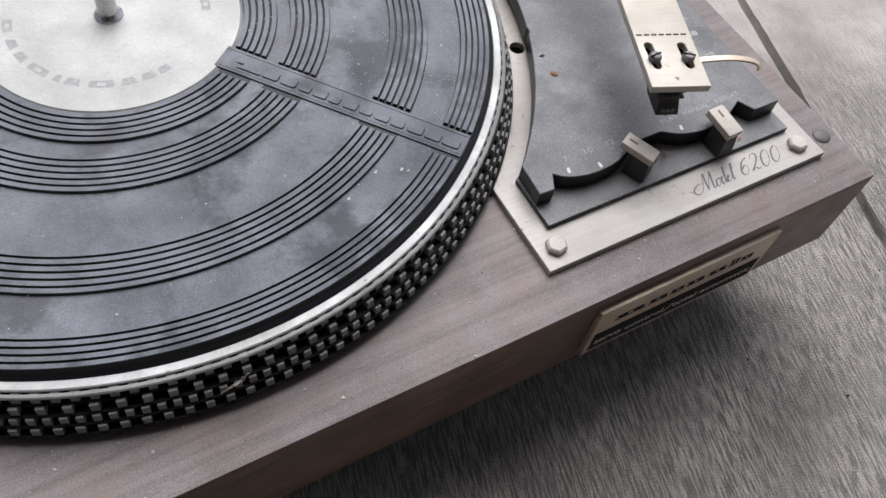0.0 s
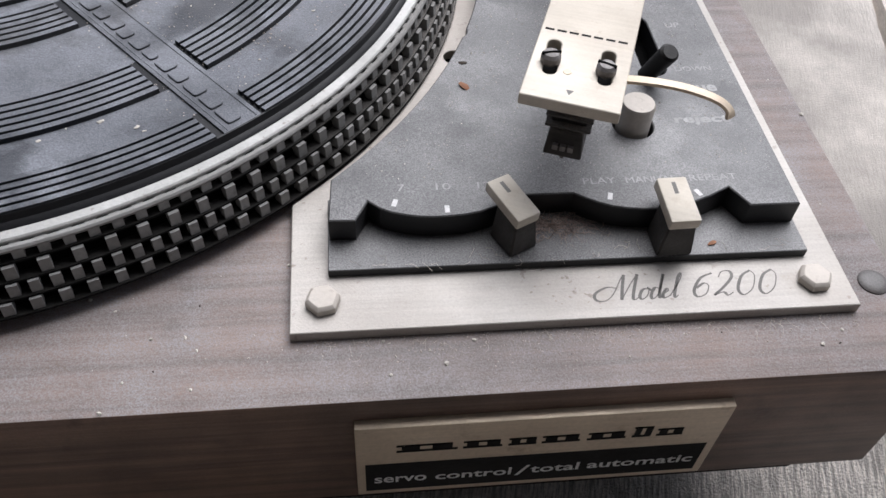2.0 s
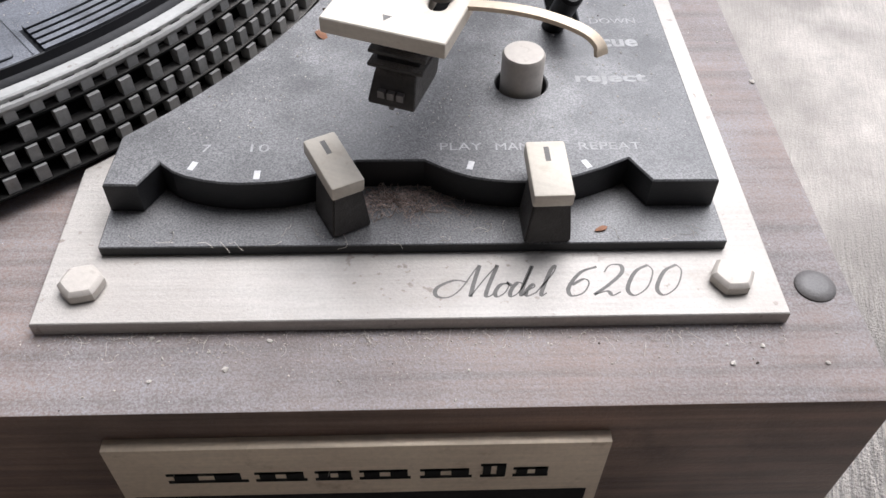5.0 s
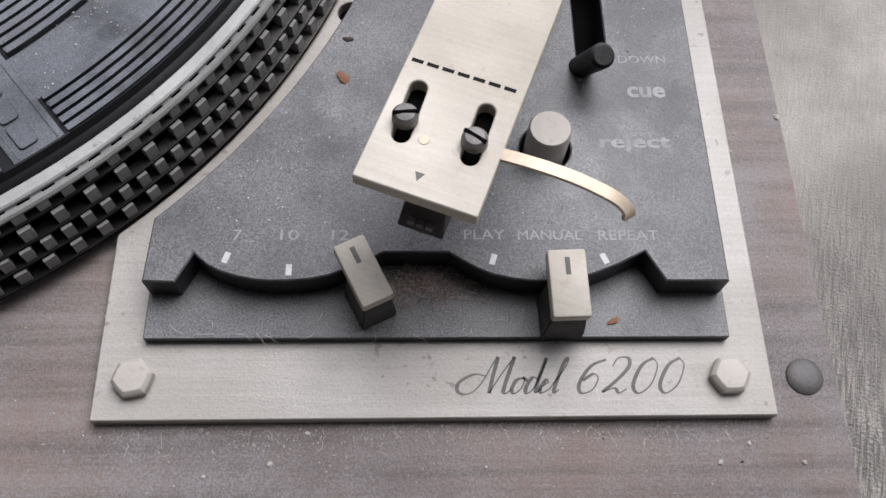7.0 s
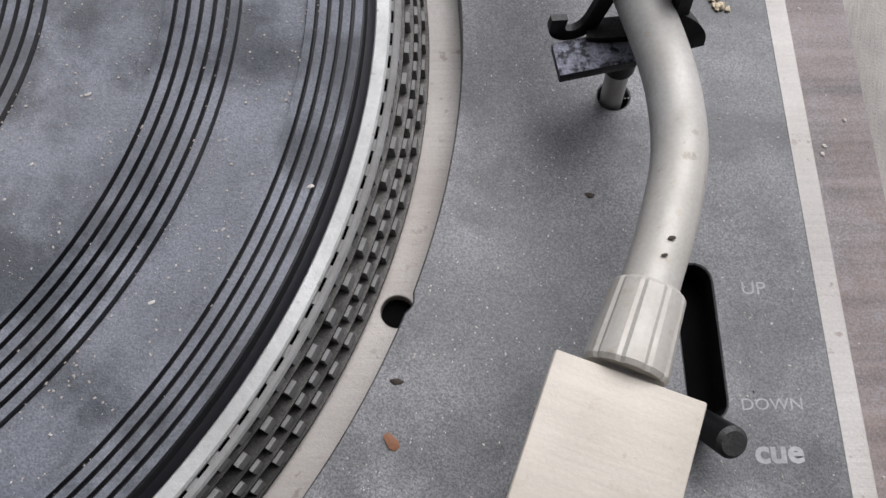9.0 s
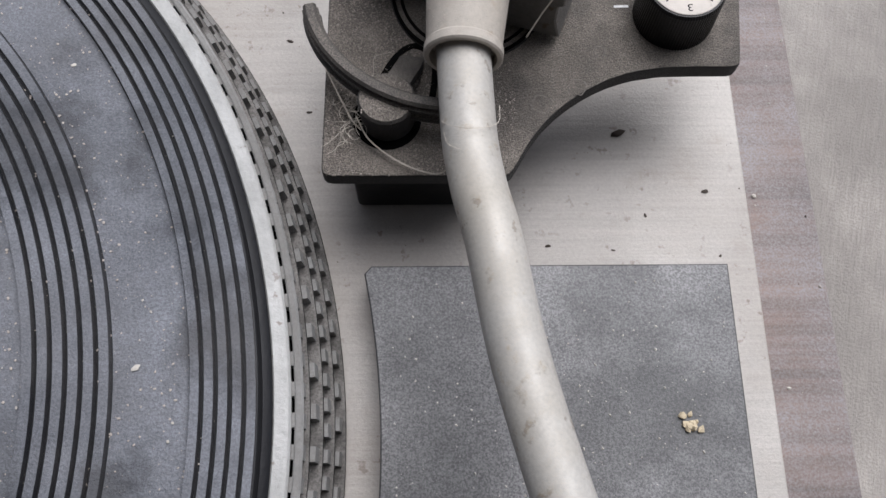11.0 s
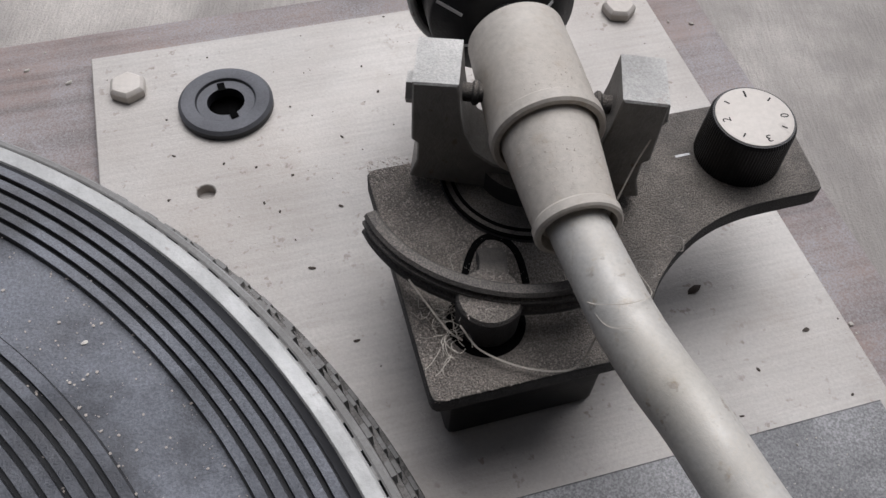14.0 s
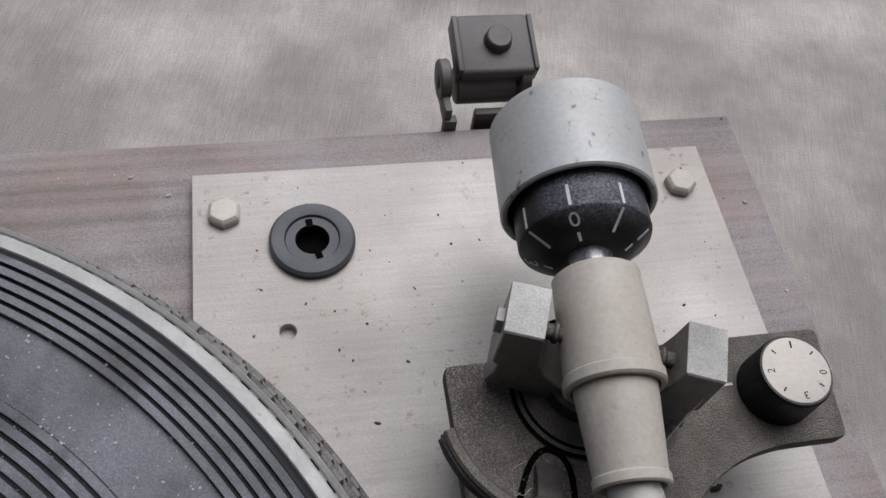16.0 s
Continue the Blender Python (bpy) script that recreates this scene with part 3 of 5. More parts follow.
def script_letters():
    """Model 6200 in an engraved copperplate hand; x0 to x1 of each stroke in mm on the plate."""
    lean = lambda x, y: (x + 0.38 * (y - 21.5), y)
    up, low, mid = 29.2, 21.6, 25.0
    lines = [
        [(90.5, 25.2), (87.2, 25.6), (84.3, 23.9), (84.9, 22.0), (87.6, 21.6), (89.6, 23.5), (91.0, 28.2), (91.6, 29.3)],
        [(91.6, 29.3), (91.9, 25.5), (92.4, 21.7)], [(92.4, 21.7), (94.0, 26.0), (95.6, 29.3)], [(95.6, 29.3), (95.5, 24.5), (95.7, 22.0), (96.6, 21.7), (97.4, 22.6)],
        [(99.6, 24.8), (98.0, 24.4), (97.5, 22.6), (98.4, 21.6), (99.7, 22.6), (99.9, 24.4), (99.2, 25.0), (100.6, 24.2)],
        [(103.0, 24.6), (101.6, 24.9), (100.8, 22.9), (101.4, 21.6), (102.7, 22.6), (103.3, 25.4), (103.5, 29.0)], [(103.5, 29.0), (103.2, 24.5), (103.5, 21.8), (104.4, 22.6)],
        [(104.4, 22.9), (105.7, 23.9), (105.2, 24.5), (104.3, 23.0), (104.8, 21.7), (106.5, 22.4)],
        [(106.5, 22.4), (108.7, 26.8), (108.9, 29.0), (108.1, 27.8), (107.7, 23.0), (108.1, 21.7), (108.9, 22.4)],
        [(113.9, 28.6), (111.2, 27.2), (109.9, 23.6), (110.9, 21.6), (112.9, 22.3), (113.4, 24.6), (112.2, 25.6), (110.4, 24.2)],
        [(115.6, 27.2), (116.3, 28.9), (118.3, 28.9), (118.9, 27.0), (117.2, 24.2), (115.0, 21.8)], [(115.0, 21.8), (117.2, 22.6), (118.4, 21.6), (119.7, 22.4)],
    ]
    for x in (121.0, 126.4):
        lines.append([(x + 2.4, 28.9), (x + 0.4, 27.2), (x - 0.2, 23.2), (x + 1.4, 21.5), (x + 3.4, 23.4), (x + 3.7, 27.2), (x + 2.4, 28.9)])
    for line in lines:
        yield [lean(85.6 + (x - 84.3) * 0.844 if max(p[0] for p in line) < 109 else 110.3 + (x - 109.9) * 1.02, y) for x, y in [(u - 0.9, v) for u, v in line]]


for line in script_letters():
    part("engraved_stroke", stroke(line, 0.82), INK_GREY, top_plate)

# ---- black control deck ----
part("lower_strip", slab(rounded([(22.5, 32.6), (141.8, 32.6), (141.8, 70), (30, 60), (22.6, 56)], 0.4, 2), 3.12, 5.5, bevel=0.2), DECKBLACK, turntable, "thin black plastic strip", sharp=14)
front = [(23.0, 42.2), (29.4, 42.0), (32.6, 48.2), (35.4, 45.7), (38.1, 44.3), (41.5, 43.2), (45.0, 42.5), (48.4, 42.2), (51.8, 42.3), (55.8, 42.6), (59.7, 43.4), (64.0, 45.0), (67.6, 46.8), (70.5, 48.5),
         (83.8, 48.5), (86.6, 46.6), (89.5, 44.9), (92.8, 43.5), (96.4, 42.7), (100.4, 42.2), (104.4, 42.1), (108.6, 42.6), (112.7, 43.6), (118.5, 45.9), (124.2, 48.8), (127.8, 42.2), (140.8, 42.2)]
b0, b1 = angle(73.0, 212.3), angle(22.9, 57.0)
curve_in = []
for p in arc(AX, AY, DECK_R, b0, b1, 140):
    d = math.hypot(p[0] - HOLE[0], p[1] - HOLE[1])
    if d >= HOLE_R:
        curve_in.append(p)
    elif curve_in and curve_in[-1] != "bite":
        curve_in.append("bite")
k = curve_in.index("bite")
e0, e1 = (math.degrees(math.atan2(curve_in[i][1] - HOLE[1], curve_in[i][0] - HOLE[0])) for i in (k - 1, k + 1))
curve_in[k:k + 1] = arc(*HOLE, HOLE_R, e0, e1 - (360 if e1 > e0 else 0), 10)[1:-1]
slot = arc(117.6, 120.2, 3.5, 0, 180, 10) + arc(117.6, 97.8, 3.5, 180, 360, 10)
deck = part("control_deck", slab(front + [(140.8, 212.3), (73.0, 212.3)] + curve_in[1:], 5.45, 12.6, holes=[slot, arc(105.2, 73.3, 5.6, 0, 350, 40), arc(105.9, 160.3, 3.3, 0, 345, 24)], bevel=0.3), DECKBLACK, turntable, "dusty black plastic control deck", sharp=14)
# black sheet stands in for the shade inside the cueing slot
part("slot_shade", box(113, 122, 93, 125, 5.5, 6.0), PIT, deck)
for a, b, c, d, words, bold in ((40.0, 41.9, 51.2, 53.5, "7", 0), (49.6, 53.3, 51.2, 53.5, "10", 0), (60.0, 63.5, 51.2, 53.5, "12", 0), (87.0, 95.4, 51.4, 53.6, "PLAY", 0), (98.1, 111.4, 51.3, 53.5, "MANUAL", 0), (114.8, 127.4, 51.3, 53.5, "REPEAT", 0),
                                   (126.6, 131.1, 117.6, 120.0, "UP", 0), (123.6, 134.5, 96.0, 98.1, "DOWN", 0), (124.7, 133.4, 86.6, 89.6, "cue", 0.03), (117.2, 132.9, 72.4, 76.5, "reject", 0.03)):
    me = lettering(words, a, b, c, d, bold=bold)
    me.transform(Matrix.Translation((0, 0, 12.61)))
    part("deck_word", me, DECK_PRINT, deck)
for x, y, turn in ((39.1, 47.3, -18), (51.7, 44.6, 0), (92.8, 46.9, -16), (115.6, 47.1, 24)):
    part("tick", box(-0.6, 0.6, -1.2, 1.2, 12.61, 12.64, m=Matrix.Translation((x, y, 0)) @ Matrix.Rotation(radians(turn), 4, "Z")), WHITE, deck)


def lever(x, y, turn, wide):
    """A selector lever; x, y is the middle of its cap, its long side turned from the y axis."""
    root = thing("selector_lever", x, y, 5.5, "champagne metal selector lever cap on a black stalk", "lever", "selector levers")
    m = Matrix.Translation((x, y, 0)) @ Matrix.Rotation(radians(turn), 4, "Z")
    tip = m @ Matrix.Translation((0, 0, 17.2)) @ Matrix.Rotation(radians(5), 4, "X")
    cap = part("cap", box(-wide / 2, wide / 2, -6.9, 6.9, -1.6, 1.7, 0.55, m=tip), CHAMPAGNE, root)
    part("mark", box(-0.5, 0.5, 1.6, 5.2, 1.66, 1.75, m=tip), INK_GREY, cap)
    stalk = bmesh.new()
    levels = []
    for z, w, y0 in ((5.6, wide / 2 + 0.7, -6.9), (10.0, wide / 2 + 0.25, -6.6), (16.4, wide / 2 - 0.5, -6.0)):
        levels.append([stalk.verts.new(v) for v in ((-w, y0, z), (w, y0, z), (w, 2.0, z), (-w, 2.0, z))])
    for low, high in zip(levels, levels[1:]):
        for k in range(4):
            stalk.faces.new((low[k], low[(k + 1) % 4], high[(k + 1) % 4], high[k]))
    stalk.faces.new(levels[0][::-1]), stalk.faces.new(levels[-1])
    bmesh.ops.bevel(stalk, geom=stalk.edges[:], offset=0.35, segments=2, affect="EDGES")
    stalk.transform(m)
    part("stalk", stalk, CARTRIDGE, root, "dusty black plastic stalk")
    return root


lever(66.8, 42.0, 26.5, 6.6)
lever(106.7, 39.4, 2.0, 7.6)
part("reject_button", lathe([(0, 8), (4.55, 8), (4.6, 19.6), (4.2, 20.3), (0, 20.4)], 105.2, 73.4, 0, 40), BOLT, turntable, "round brushed metal push button")
# black disc puts the shade round the button into colour
part("button_well_shade", lathe([(0, 6.0), (6.0, 6.0), (6.0, 5.5), (0, 5.5)], 105.2, 73.3, 0, 32), PIT, deck)
part("cue_lever", rod((113.6, 97.6, 7.0), (116.8, 88.6, 25.0), 2.4, 2.8, bevel=0.7), BLACK, turntable, "black cylindrical cueing lever")

# ---- platter, mat and label ----
platter = thing("platter", CX, CY, 3, "cast platter with a silver rim and strobe-dotted edge", "platter")
part("casting", lathe([(30, 2.6), (157.4, 2.6), (157.6, 3.4), (156.0, 4.2), (151.0, 18.6), (148.4, 18.8), (148.2, 19.0), (30, 19.0)], CX, CY, 0, 240), PIT, platter, "black recessed edge")
part("rim", lathe([(148.5, 18.7), (148.5, 20.4), (148.8, 20.75), (151.2, 20.75), (151.6, 20.4), (151.6, 19.7), (150.8, 18.7), (148.5, 18.7)], CX, CY, 0, 240), RIM, platter, "worn bright silver rim")
part("lip", lathe([(152.1, 17.2), (152.1, 19.7), (152.4, 19.9), (153.2, 19.8), (153.6, 19.3), (153.5, 18.7), (152.1, 17.2)], CX, CY, 0, 240), STROBE, platter, "grey lip over the strobe dots")
ROWS = ((19.4, 16.4, 180, 2.5, 153.2), (15.6, 12.2, 133, 2.6, 155.0), (11.5, 8.3, 216, 2.3, 156.6), (7.5, 4.4, 160, 2.55, 158.2))
for top, low, count, wide, r in ROWS:
    back = r - 2.4
    bm = lathe([(back, low), (r + 1.0, low), (r + 1.1, low - 0.2), (r + 1.0, low - 0.6), (back, low - 0.6), (back, low)], CX, CY, 0, 240)
    part("strobe_ledge", bm, LEDGE, platter, "black painted ledge between rows of strobe dots", sharp=20)

    def dots(angles, r=r, back=back, top=top, low=low, wide=wide):
        own = bmesh.new()
        for a in angles:
            h, quad = wide / 2 / r, []
            for rr, zz in ((back, top + 0.2), (r + 0.2, top + 0.2), (r + 0.4, low), (back, low)):
                quad.append([own.verts.new((CX + rr * math.cos(a + s * h), CY + rr * math.sin(a + s * h), zz)) for s in (-1, 1)])
            own.faces.new((quad[0][0], quad[0][1], quad[1][1], quad[1][0]))
            own.faces.new((quad[1][0], quad[1][1], quad[2][1], quad[2][0]))
            for s in (0, 1):
                own.faces.new([q[s] for q in (quad if s else quad[::-1])])
        return own

    turns = [math.tau * i / count for i in range(count)]
    near = [a for a in turns if not 0.15 < a < math.tau - 2.2]
    first = part("strobe_dot", dots([0.0]), STROBE, platter, sharp=20)
    for a in near[1:]:
        more = first.copy()
        scene.collection.objects.link(more)
        more.rotation_euler = (0, 0, a)
    tagged(part("strobe_dots", dots([a for a in turns if 0.15 < a < math.tau - 2.2]), STROBE, platter, sharp=20), kind="stuff")

BAR = -50.0
mat_thing = thing("slipmat", CX, CY, 19, "dusty black rubber platter mat with ribbed rings", "mat")
part("sheet", lathe([(46, 19.0), (146.2, 19.0), (146.2, 22.6), (46, 22.6), (46, 19.0)], CX, CY, 0, 240), MAT, mat_thing)

part("edge_band", lathe([(146.1, 19.1), (148.45, 19.1), (148.45, 20.6), (147.9, 21.1), (147.0, 21.5), (146.5, 23.2), (146.1, 23.3), (146.1, 19.1)], CX, CY, 0, 240), MATEDGE, mat_thing, "bare black rubber edge")


def rib(r, cx=CX, cy=CY, wide=1.75, high=1.25):
    """One raised ring, open where the bar lies."""
    a0 = BAR + math.degrees(math.asin(7.0 / r))
    a1 = BAR + 360 - math.degrees(math.asin(7.4 / r))
    bm, rings, n = bmesh.new(), [], 200
    for k in range(n + 1):
        a = radians(a0 + (a1 - a0) * k / n)
        rings.append([bm.verts.new((cx + rr * math.cos(a), cy + rr * math.sin(a), zz)) for rr, zz in ((r - wide / 2, 22.55), (r - wide / 2 + 0.15, 22.6 + high), (r + wide / 2 - 0.15, 22.6 + high), (r + wide / 2, 22.55))])
    for a, b in zip(rings, rings[1:]):
        for k in range(3):
            bm.faces.new((a[k], a[k + 1], b[k + 1], b[k]))
    bm.faces.new(rings[0]), bm.faces.new(rings[-1][::-1])
    bmesh.ops.recalc_face_normals(bm, faces=bm.faces[:])
    return bm


# bare rubber floors, which also put the shade between ribs into colour
for first, count, pitch, mx, my in ((50.6, 5, 2.6, -89.4, 175.2), (69.1, 6, 2.6, -90.2, 175.8), (107.9, 6, 2.56, -90.5, 176.9), (136.1, 5, 2.36, CX, CY)):
    lo, hi = first - 1.2, min(146.0, first + pitch * (count - 1) + 1.2)
    part("groove_shade", lathe([(lo, 22.5), (lo + 0.1, 22.64), (hi - 0.1, 22.64), (hi, 22.5), (lo, 22.5)], mx, my, 0, 200), MATEDGE, mat_thing, "bare black rubber between the ribs, dark for their shade")
    for i in range(count):
        part("rib", rib(first + pitch * i, mx, my, wide=0.76 * pitch), MAT, mat_thing)
to_bar = Matrix.Translation((CX, CY, 0)) @ Matrix.Rotation(radians(BAR), 4, "Z")
bar = part("bar", box(49.2, 146.2, -5.0, 6.0, 22.5, 23.25, 0.2, m=to_bar), MAT, mat_thing, "plain radial bar with raised shapes")
part("bar_edge", box(50, 145.6, 4.6, 5.0, 23.2, 23.45, 0.1, m=to_bar), MAT, bar)
part("bar_edge", box(50, 145.6, -3.9, -3.5, 23.2, 23.4, 0.1, m=to_bar), MAT, bar)
for u0, u1, v0, v1 in ((56.0, 58.6, -0.4, 0.6), (57.0, 66.4, -2.6, -1.6), (66.8, 73.2, -2.5, 1.6), (74.4, 80.4, -2.5, 1.6), (81.4, 86.2, -2.4, 1.0), (87.2, 92.6, -2.5, 1.7), (93.4, 97.8, -2.6, 1.2),
                       (99.2, 104.6, -2.5, 1.6), (105.6, 110.4, -2.4, 0.4), (111.6, 117.0, -2.5, 1.7), (117.8, 123.0, -2.6, 1.2), (124.4, 130.2, -2.5, 1.6), (131.0, 137.0, -2.5, 1.4), (137.8, 144.2, -2.5, 1.6)):
    pad = slab(rounded([(u0, v0), (u1, v0), (u1, v1), (u0, v1)], 1.1, 3), 23.1, 23.75, bevel=0.15)
    pad.transform(to_bar)
    part("raised_shape", pad, MAT, bar)

LX, LY = -89.3, 175.2  # the middle of the label and the spindle
label = thing("label_disc", LX, LY, 22, "silver metal centre label with dark printed ring", "label")
part("disc", lathe([(0, 21.5), (48.0, 21.5), (48.4, 22.6), (48.0, 23.1), (4, 23.1), (0, 23.1)], LX, LY, 0, 120), LABEL, label)


def printed(a, w, eye):
    """One plain printed shape on the label's ring, a degrees round and w degrees wide."""
    out, inn = arc(LX, LY, 37.1, a + w / 2, a - w / 2, 6), arc(LX, LY, 33.7, a - w / 2 + 1.2, a + w / 2 - 1.2, 6)
    bm, flat = bmesh.new(), 23.12
    if eye:  # an open bowl in the broad ones
        gap = w * 0.16
        for lo, hi, r0, r1 in ((a - w / 2, a - gap, 33.7, 37.1), (a + gap, a + w / 2, 33.7, 37.1), (a - gap, a + gap, 33.7, 34.7), (a - gap, a + gap, 36.2, 37.1)):
            bm.faces.new([bm.verts.new((x, y, flat)) for x, y in arc(LX, LY, r1, lo, hi, 4) + arc(LX, LY, r0, hi, lo, 4)])
    else:
        bm.faces.new([bm.verts.new((x, y, flat)) for x, y in out[::-1] + inn[::-1]])
    bmesh.ops.recalc_face_normals(bm, faces=bm.faces[:])
    if bm.faces[0].normal.z < 0:
        bmesh.ops.reverse_faces(bm, faces=bm.faces[:])
    return bm


for half in (0, 180):
    for a, w, eye in ((-74.5, 8, 0), (-84.5, 9, 0), (-96, 9, 0), (-111, 14, 1), (-127, 9, 0), (-136, 5, 0), (-149, 13, 1), (-164, 9, 0), (-176, 9, 0), (-192, 11, 1)):
        part("printed_block", printed(a + half, w, eye), LABEL_INK, label)
part("spindle", lathe([(5.3, 23.1), (5.2, 23.9), (4.2, 24.6), (3.6, 25.2), (3.55, 34.5), (3.2, 36.5), (2.0, 37.8), (0, 38.2)], LX, LY, 0, 36), STEEL, platter, "grey steel spindle")

# ---- tonearm ----
tonearm = thing("tonearm", 92, 250, 3.1, "silver S-shaped tonearm with gimbal and counterweight on a dusty base", "tonearm")
sharp_line = [(65.2, 269.2), (65.0, 224.0), (98.3, 223.8)]
bow = [(99.9, 226.2), (102.2, 230.4), (105.2, 234.4), (108.6, 237.7), (112.6, 240.6), (117.2, 243.1), (122.2, 244.8), (128.0, 245.7), (134.0, 245.8)]
base_line = rounded(sharp_line + bow + [(142.4, 245.8), (145.0, 269.3)], 1.8, 3)
base_plate = part("base_plate", slab([tuple(p) for p in base_line], 24.0, 28.0, bevel=0.6, seg=2), BASE, tonearm, "dusty charcoal base plate with a concave edge")
part("pedestal", box(69.4, 96.2, 228.2, 266, 3.1, 24.1, 1.2), BLACK, tonearm, "black block under the base plate")
part("collar_ring", lathe([(14.9, 27.9), (14.7, 28.6), (13.8, 28.7), (12.4, 28.8), (0, 28.8)], 91.9, 262.0, 0, 64), BASE, base_plate)
# grooves are black rings on the collar, their shade given as colour
for ring in (14.4, 12.9):
    part("collar_groove_shade", lathe([(ring - 0.3, 28.3), (ring - 0.3, 28.86), (ring + 0.3, 28.86), (ring + 0.3, 28.3), (ring - 0.3, 28.3)], 91.9, 262.0, 0, 64), PIT, base_plate)
part("turret", lathe([(8.5, 28.7), (8.5, 33), (0, 33)], 91.9, 262.4, 0, 40), BASE, tonearm)

# Yoke: a cast U, square to the cartridge
yoke_m = Matrix.Translation((91.9, 262.4, 0)) @ Matrix.Rotation(radians(-20.6), 4, "Z") @ STAND_UP
u_line = [(-19.4, 30.2), (-18.2, 34.6), (-18.2, 38.6), (-19.2, 39.4), (-19.2, 52.0), (-12.2, 52.2), (-11.6, 46), (-10.8, 41.5), (-9.0, 37.6), (-5.5, 35.0), (0, 34.0), (5.5, 35.0), (9.0, 37.6), (10.8, 41.5), (11.6, 46), (12.2, 52.2), (19.2, 52.0), (19.2, 39.4), (18.2, 38.6), (18.2, 34.6), (19.4, 30.2), (8, 28.9), (-8, 28.9)]
me = slab(u_line, -5.2, 5.2, bevel=0.3)
me.transform(yoke_m)
yoke = part("yoke", me, CAST, tonearm, "rough grey cast yoke with two prongs")
axis_at = lambda u, z: tuple((Matrix.Translation((91.9, 262.4, 0)) @ Matrix.Rotation(radians(-20.6), 4, "Z")) @ Vector((u, 0, z)))
for s in (-1, 1):
    pin = rod(axis_at(s * 7, 46), axis_at(s * 12.5, 46), 1.5)
    rod(axis_at(s * 9.0, 46), axis_at(s * 10.2, 46), 2.0, bm=pin)
    part("pivot_pin", pin, BASE, yoke, "brown dust-covered pivot pin")
    part("lock_nut", lathe([(0, 0), (2.6, 0), (2.6, 1.4), (0, 1.4)], seg=6, m=along(axis_at(s * 19.1, 46), axis_at(s * 21, 46))), CAST, yoke)

# The arm proper, from the counterweight to the collar
ax = lambda y, z=45.5: (90.1 + (y - 240) * 0.083, y, z)
sleeve = lathe([(0, 0), (7.6, 0), (8.2, 0.5), (8.5, 10), (8.7, 19.6), (9.1, 20.0), (9.1, 21.8), (8.7, 22.2), (7.9, 22.2), (7.7, 20.6), (0, 20.6)], seg=56, m=along(ax(276.4, 45.75), ax(254, 45.2)))
part("pivot_sleeve", sleeve, SLEEVE, tonearm, "dusty beige pivot sleeve")
part("front_sleeve", lathe([(0, 0), (7.6, 0), (6.3, 17.6), (6.6, 18.0), (6.6, 19.4), (6.3, 19.7), (5.6, 19.7), (5.4, 17.5), (0, 17.5)], seg=56, m=along(ax(257.0, 45.2), ax(238.5, 44.6))), SLEEVE, tonearm, "dusty beige tapered sleeve")
TUBE_LINE = [(89.9, 241, 44.6), (90.3, 230, 44.4), (90.8, 221.6, 44.2), (92.1, 213.7, 44), (94.0, 206, 43.8), (97.0, 189, 43.5), (101.0, 173.5, 43.2), (104.5, 161.5, 43), (107.2, 150, 42.8), (108.3, 141, 42.6), (107.8, 131, 42.4), (104.7, 119.6, 42.2), (101.4, 110.8, 42), (98.4, 103, 41.8)]
part("arm_tube", sweep(TUBE_LINE, 4.5), TUBE, tonearm, "satin silver curved arm tube with dirt specks")
flute = lambda k: 1.0 - (0.05 if k % 6 == 0 else 0.0)
part("collar_nut", lathe([(0, 0), (5.2, 0), (5.7, 0.6), (6.4, 12.8), (6.0, 13.6), (0, 13.6)], seg=60, m=along((101.0, 109.4, 42.0), (96.0, 96.6, 41.7)), wave=flute), TUBE, tonearm, "fluted silver collar nut", sharp=18)

# Headshell
SHELL = Matrix.Translation((86.2, 69.4, 45.0)) @ Matrix.Rotation(radians(-21.0), 4, "Z")
shell_line = rounded([(-11.2, -27.2), (11.2, -27.2), (11.2, 28.2), (-11.2, 28.2)], 0.4, 2)
into = SHELL.inverted()


def pill(x0, y0, x1, y1, r):
    a, b = into @ Vector((x0, y0, 45)), into @ Vector((x1, y1, 45))
    return arc(a.x, a.y, r, 0, 180, 9) + arc(b.x, b.y, r, 180, 360, 9)


me = slab(shell_line, -3.0, 0.0, holes=[pill(77.3, 65.6, 74.3, 56.0, 1.65), pill(89.2, 60.8, 86.0, 51.5, 1.65)], bevel=0.2)
me.transform(SHELL)
shell = part("headshell", me, CHAMPAGNE, tonearm, "champagne metal headshell with two slots")
# black sheet under both slots, in place of their shade
part("shell_slot_shade", box(-8.6, 8.6, -22, 2, -3.6, -3.05, m=SHELL), PIT, shell)
# each screw slot is a black bar that paints in its shade
for x, y, turn in ((75.0, 58.9, 5), (86.8, 54.2, -35)):
    m = Matrix.Translation((x, y, 0)) @ Matrix.Rotation(radians(turn), 4, "Z")
    head = lathe([(0, 45.0), (2.1, 45.0), (2.35, 45.4), (2.3, 46.8), (1.7, 47.5), (0, 47.7)], seg=28, m=m)
    screw = part("cartridge_screw", head, PEWTER, shell, "dull slotted screw")
    part("screw_slot", box(-2.2, 2.2, -0.3, 0.3, 47.2, 47.75, m=m), PIT, screw)
p = into @ Vector((78.2, 54.9, 45))
part("rivet", lathe([(1.0, 0.0), (0.9, 0.12), (0, 0.1)], seg=16, m=SHELL @ Matrix.Translation((p.x, p.y, 0))), BADGE, shell)
p = into @ Vector((77.2, 47.6, 45))
tri = bmesh.new()
tri.faces.new([tri.verts.new((p.x + a, p.y + b, 0.03)) for a, b in ((-0.9, 0.9), (0.9, 0.9), (0, -0.9))][::-1])
tri.transform(SHELL)
part("triangle_mark", tri, INK_GREY, shell)
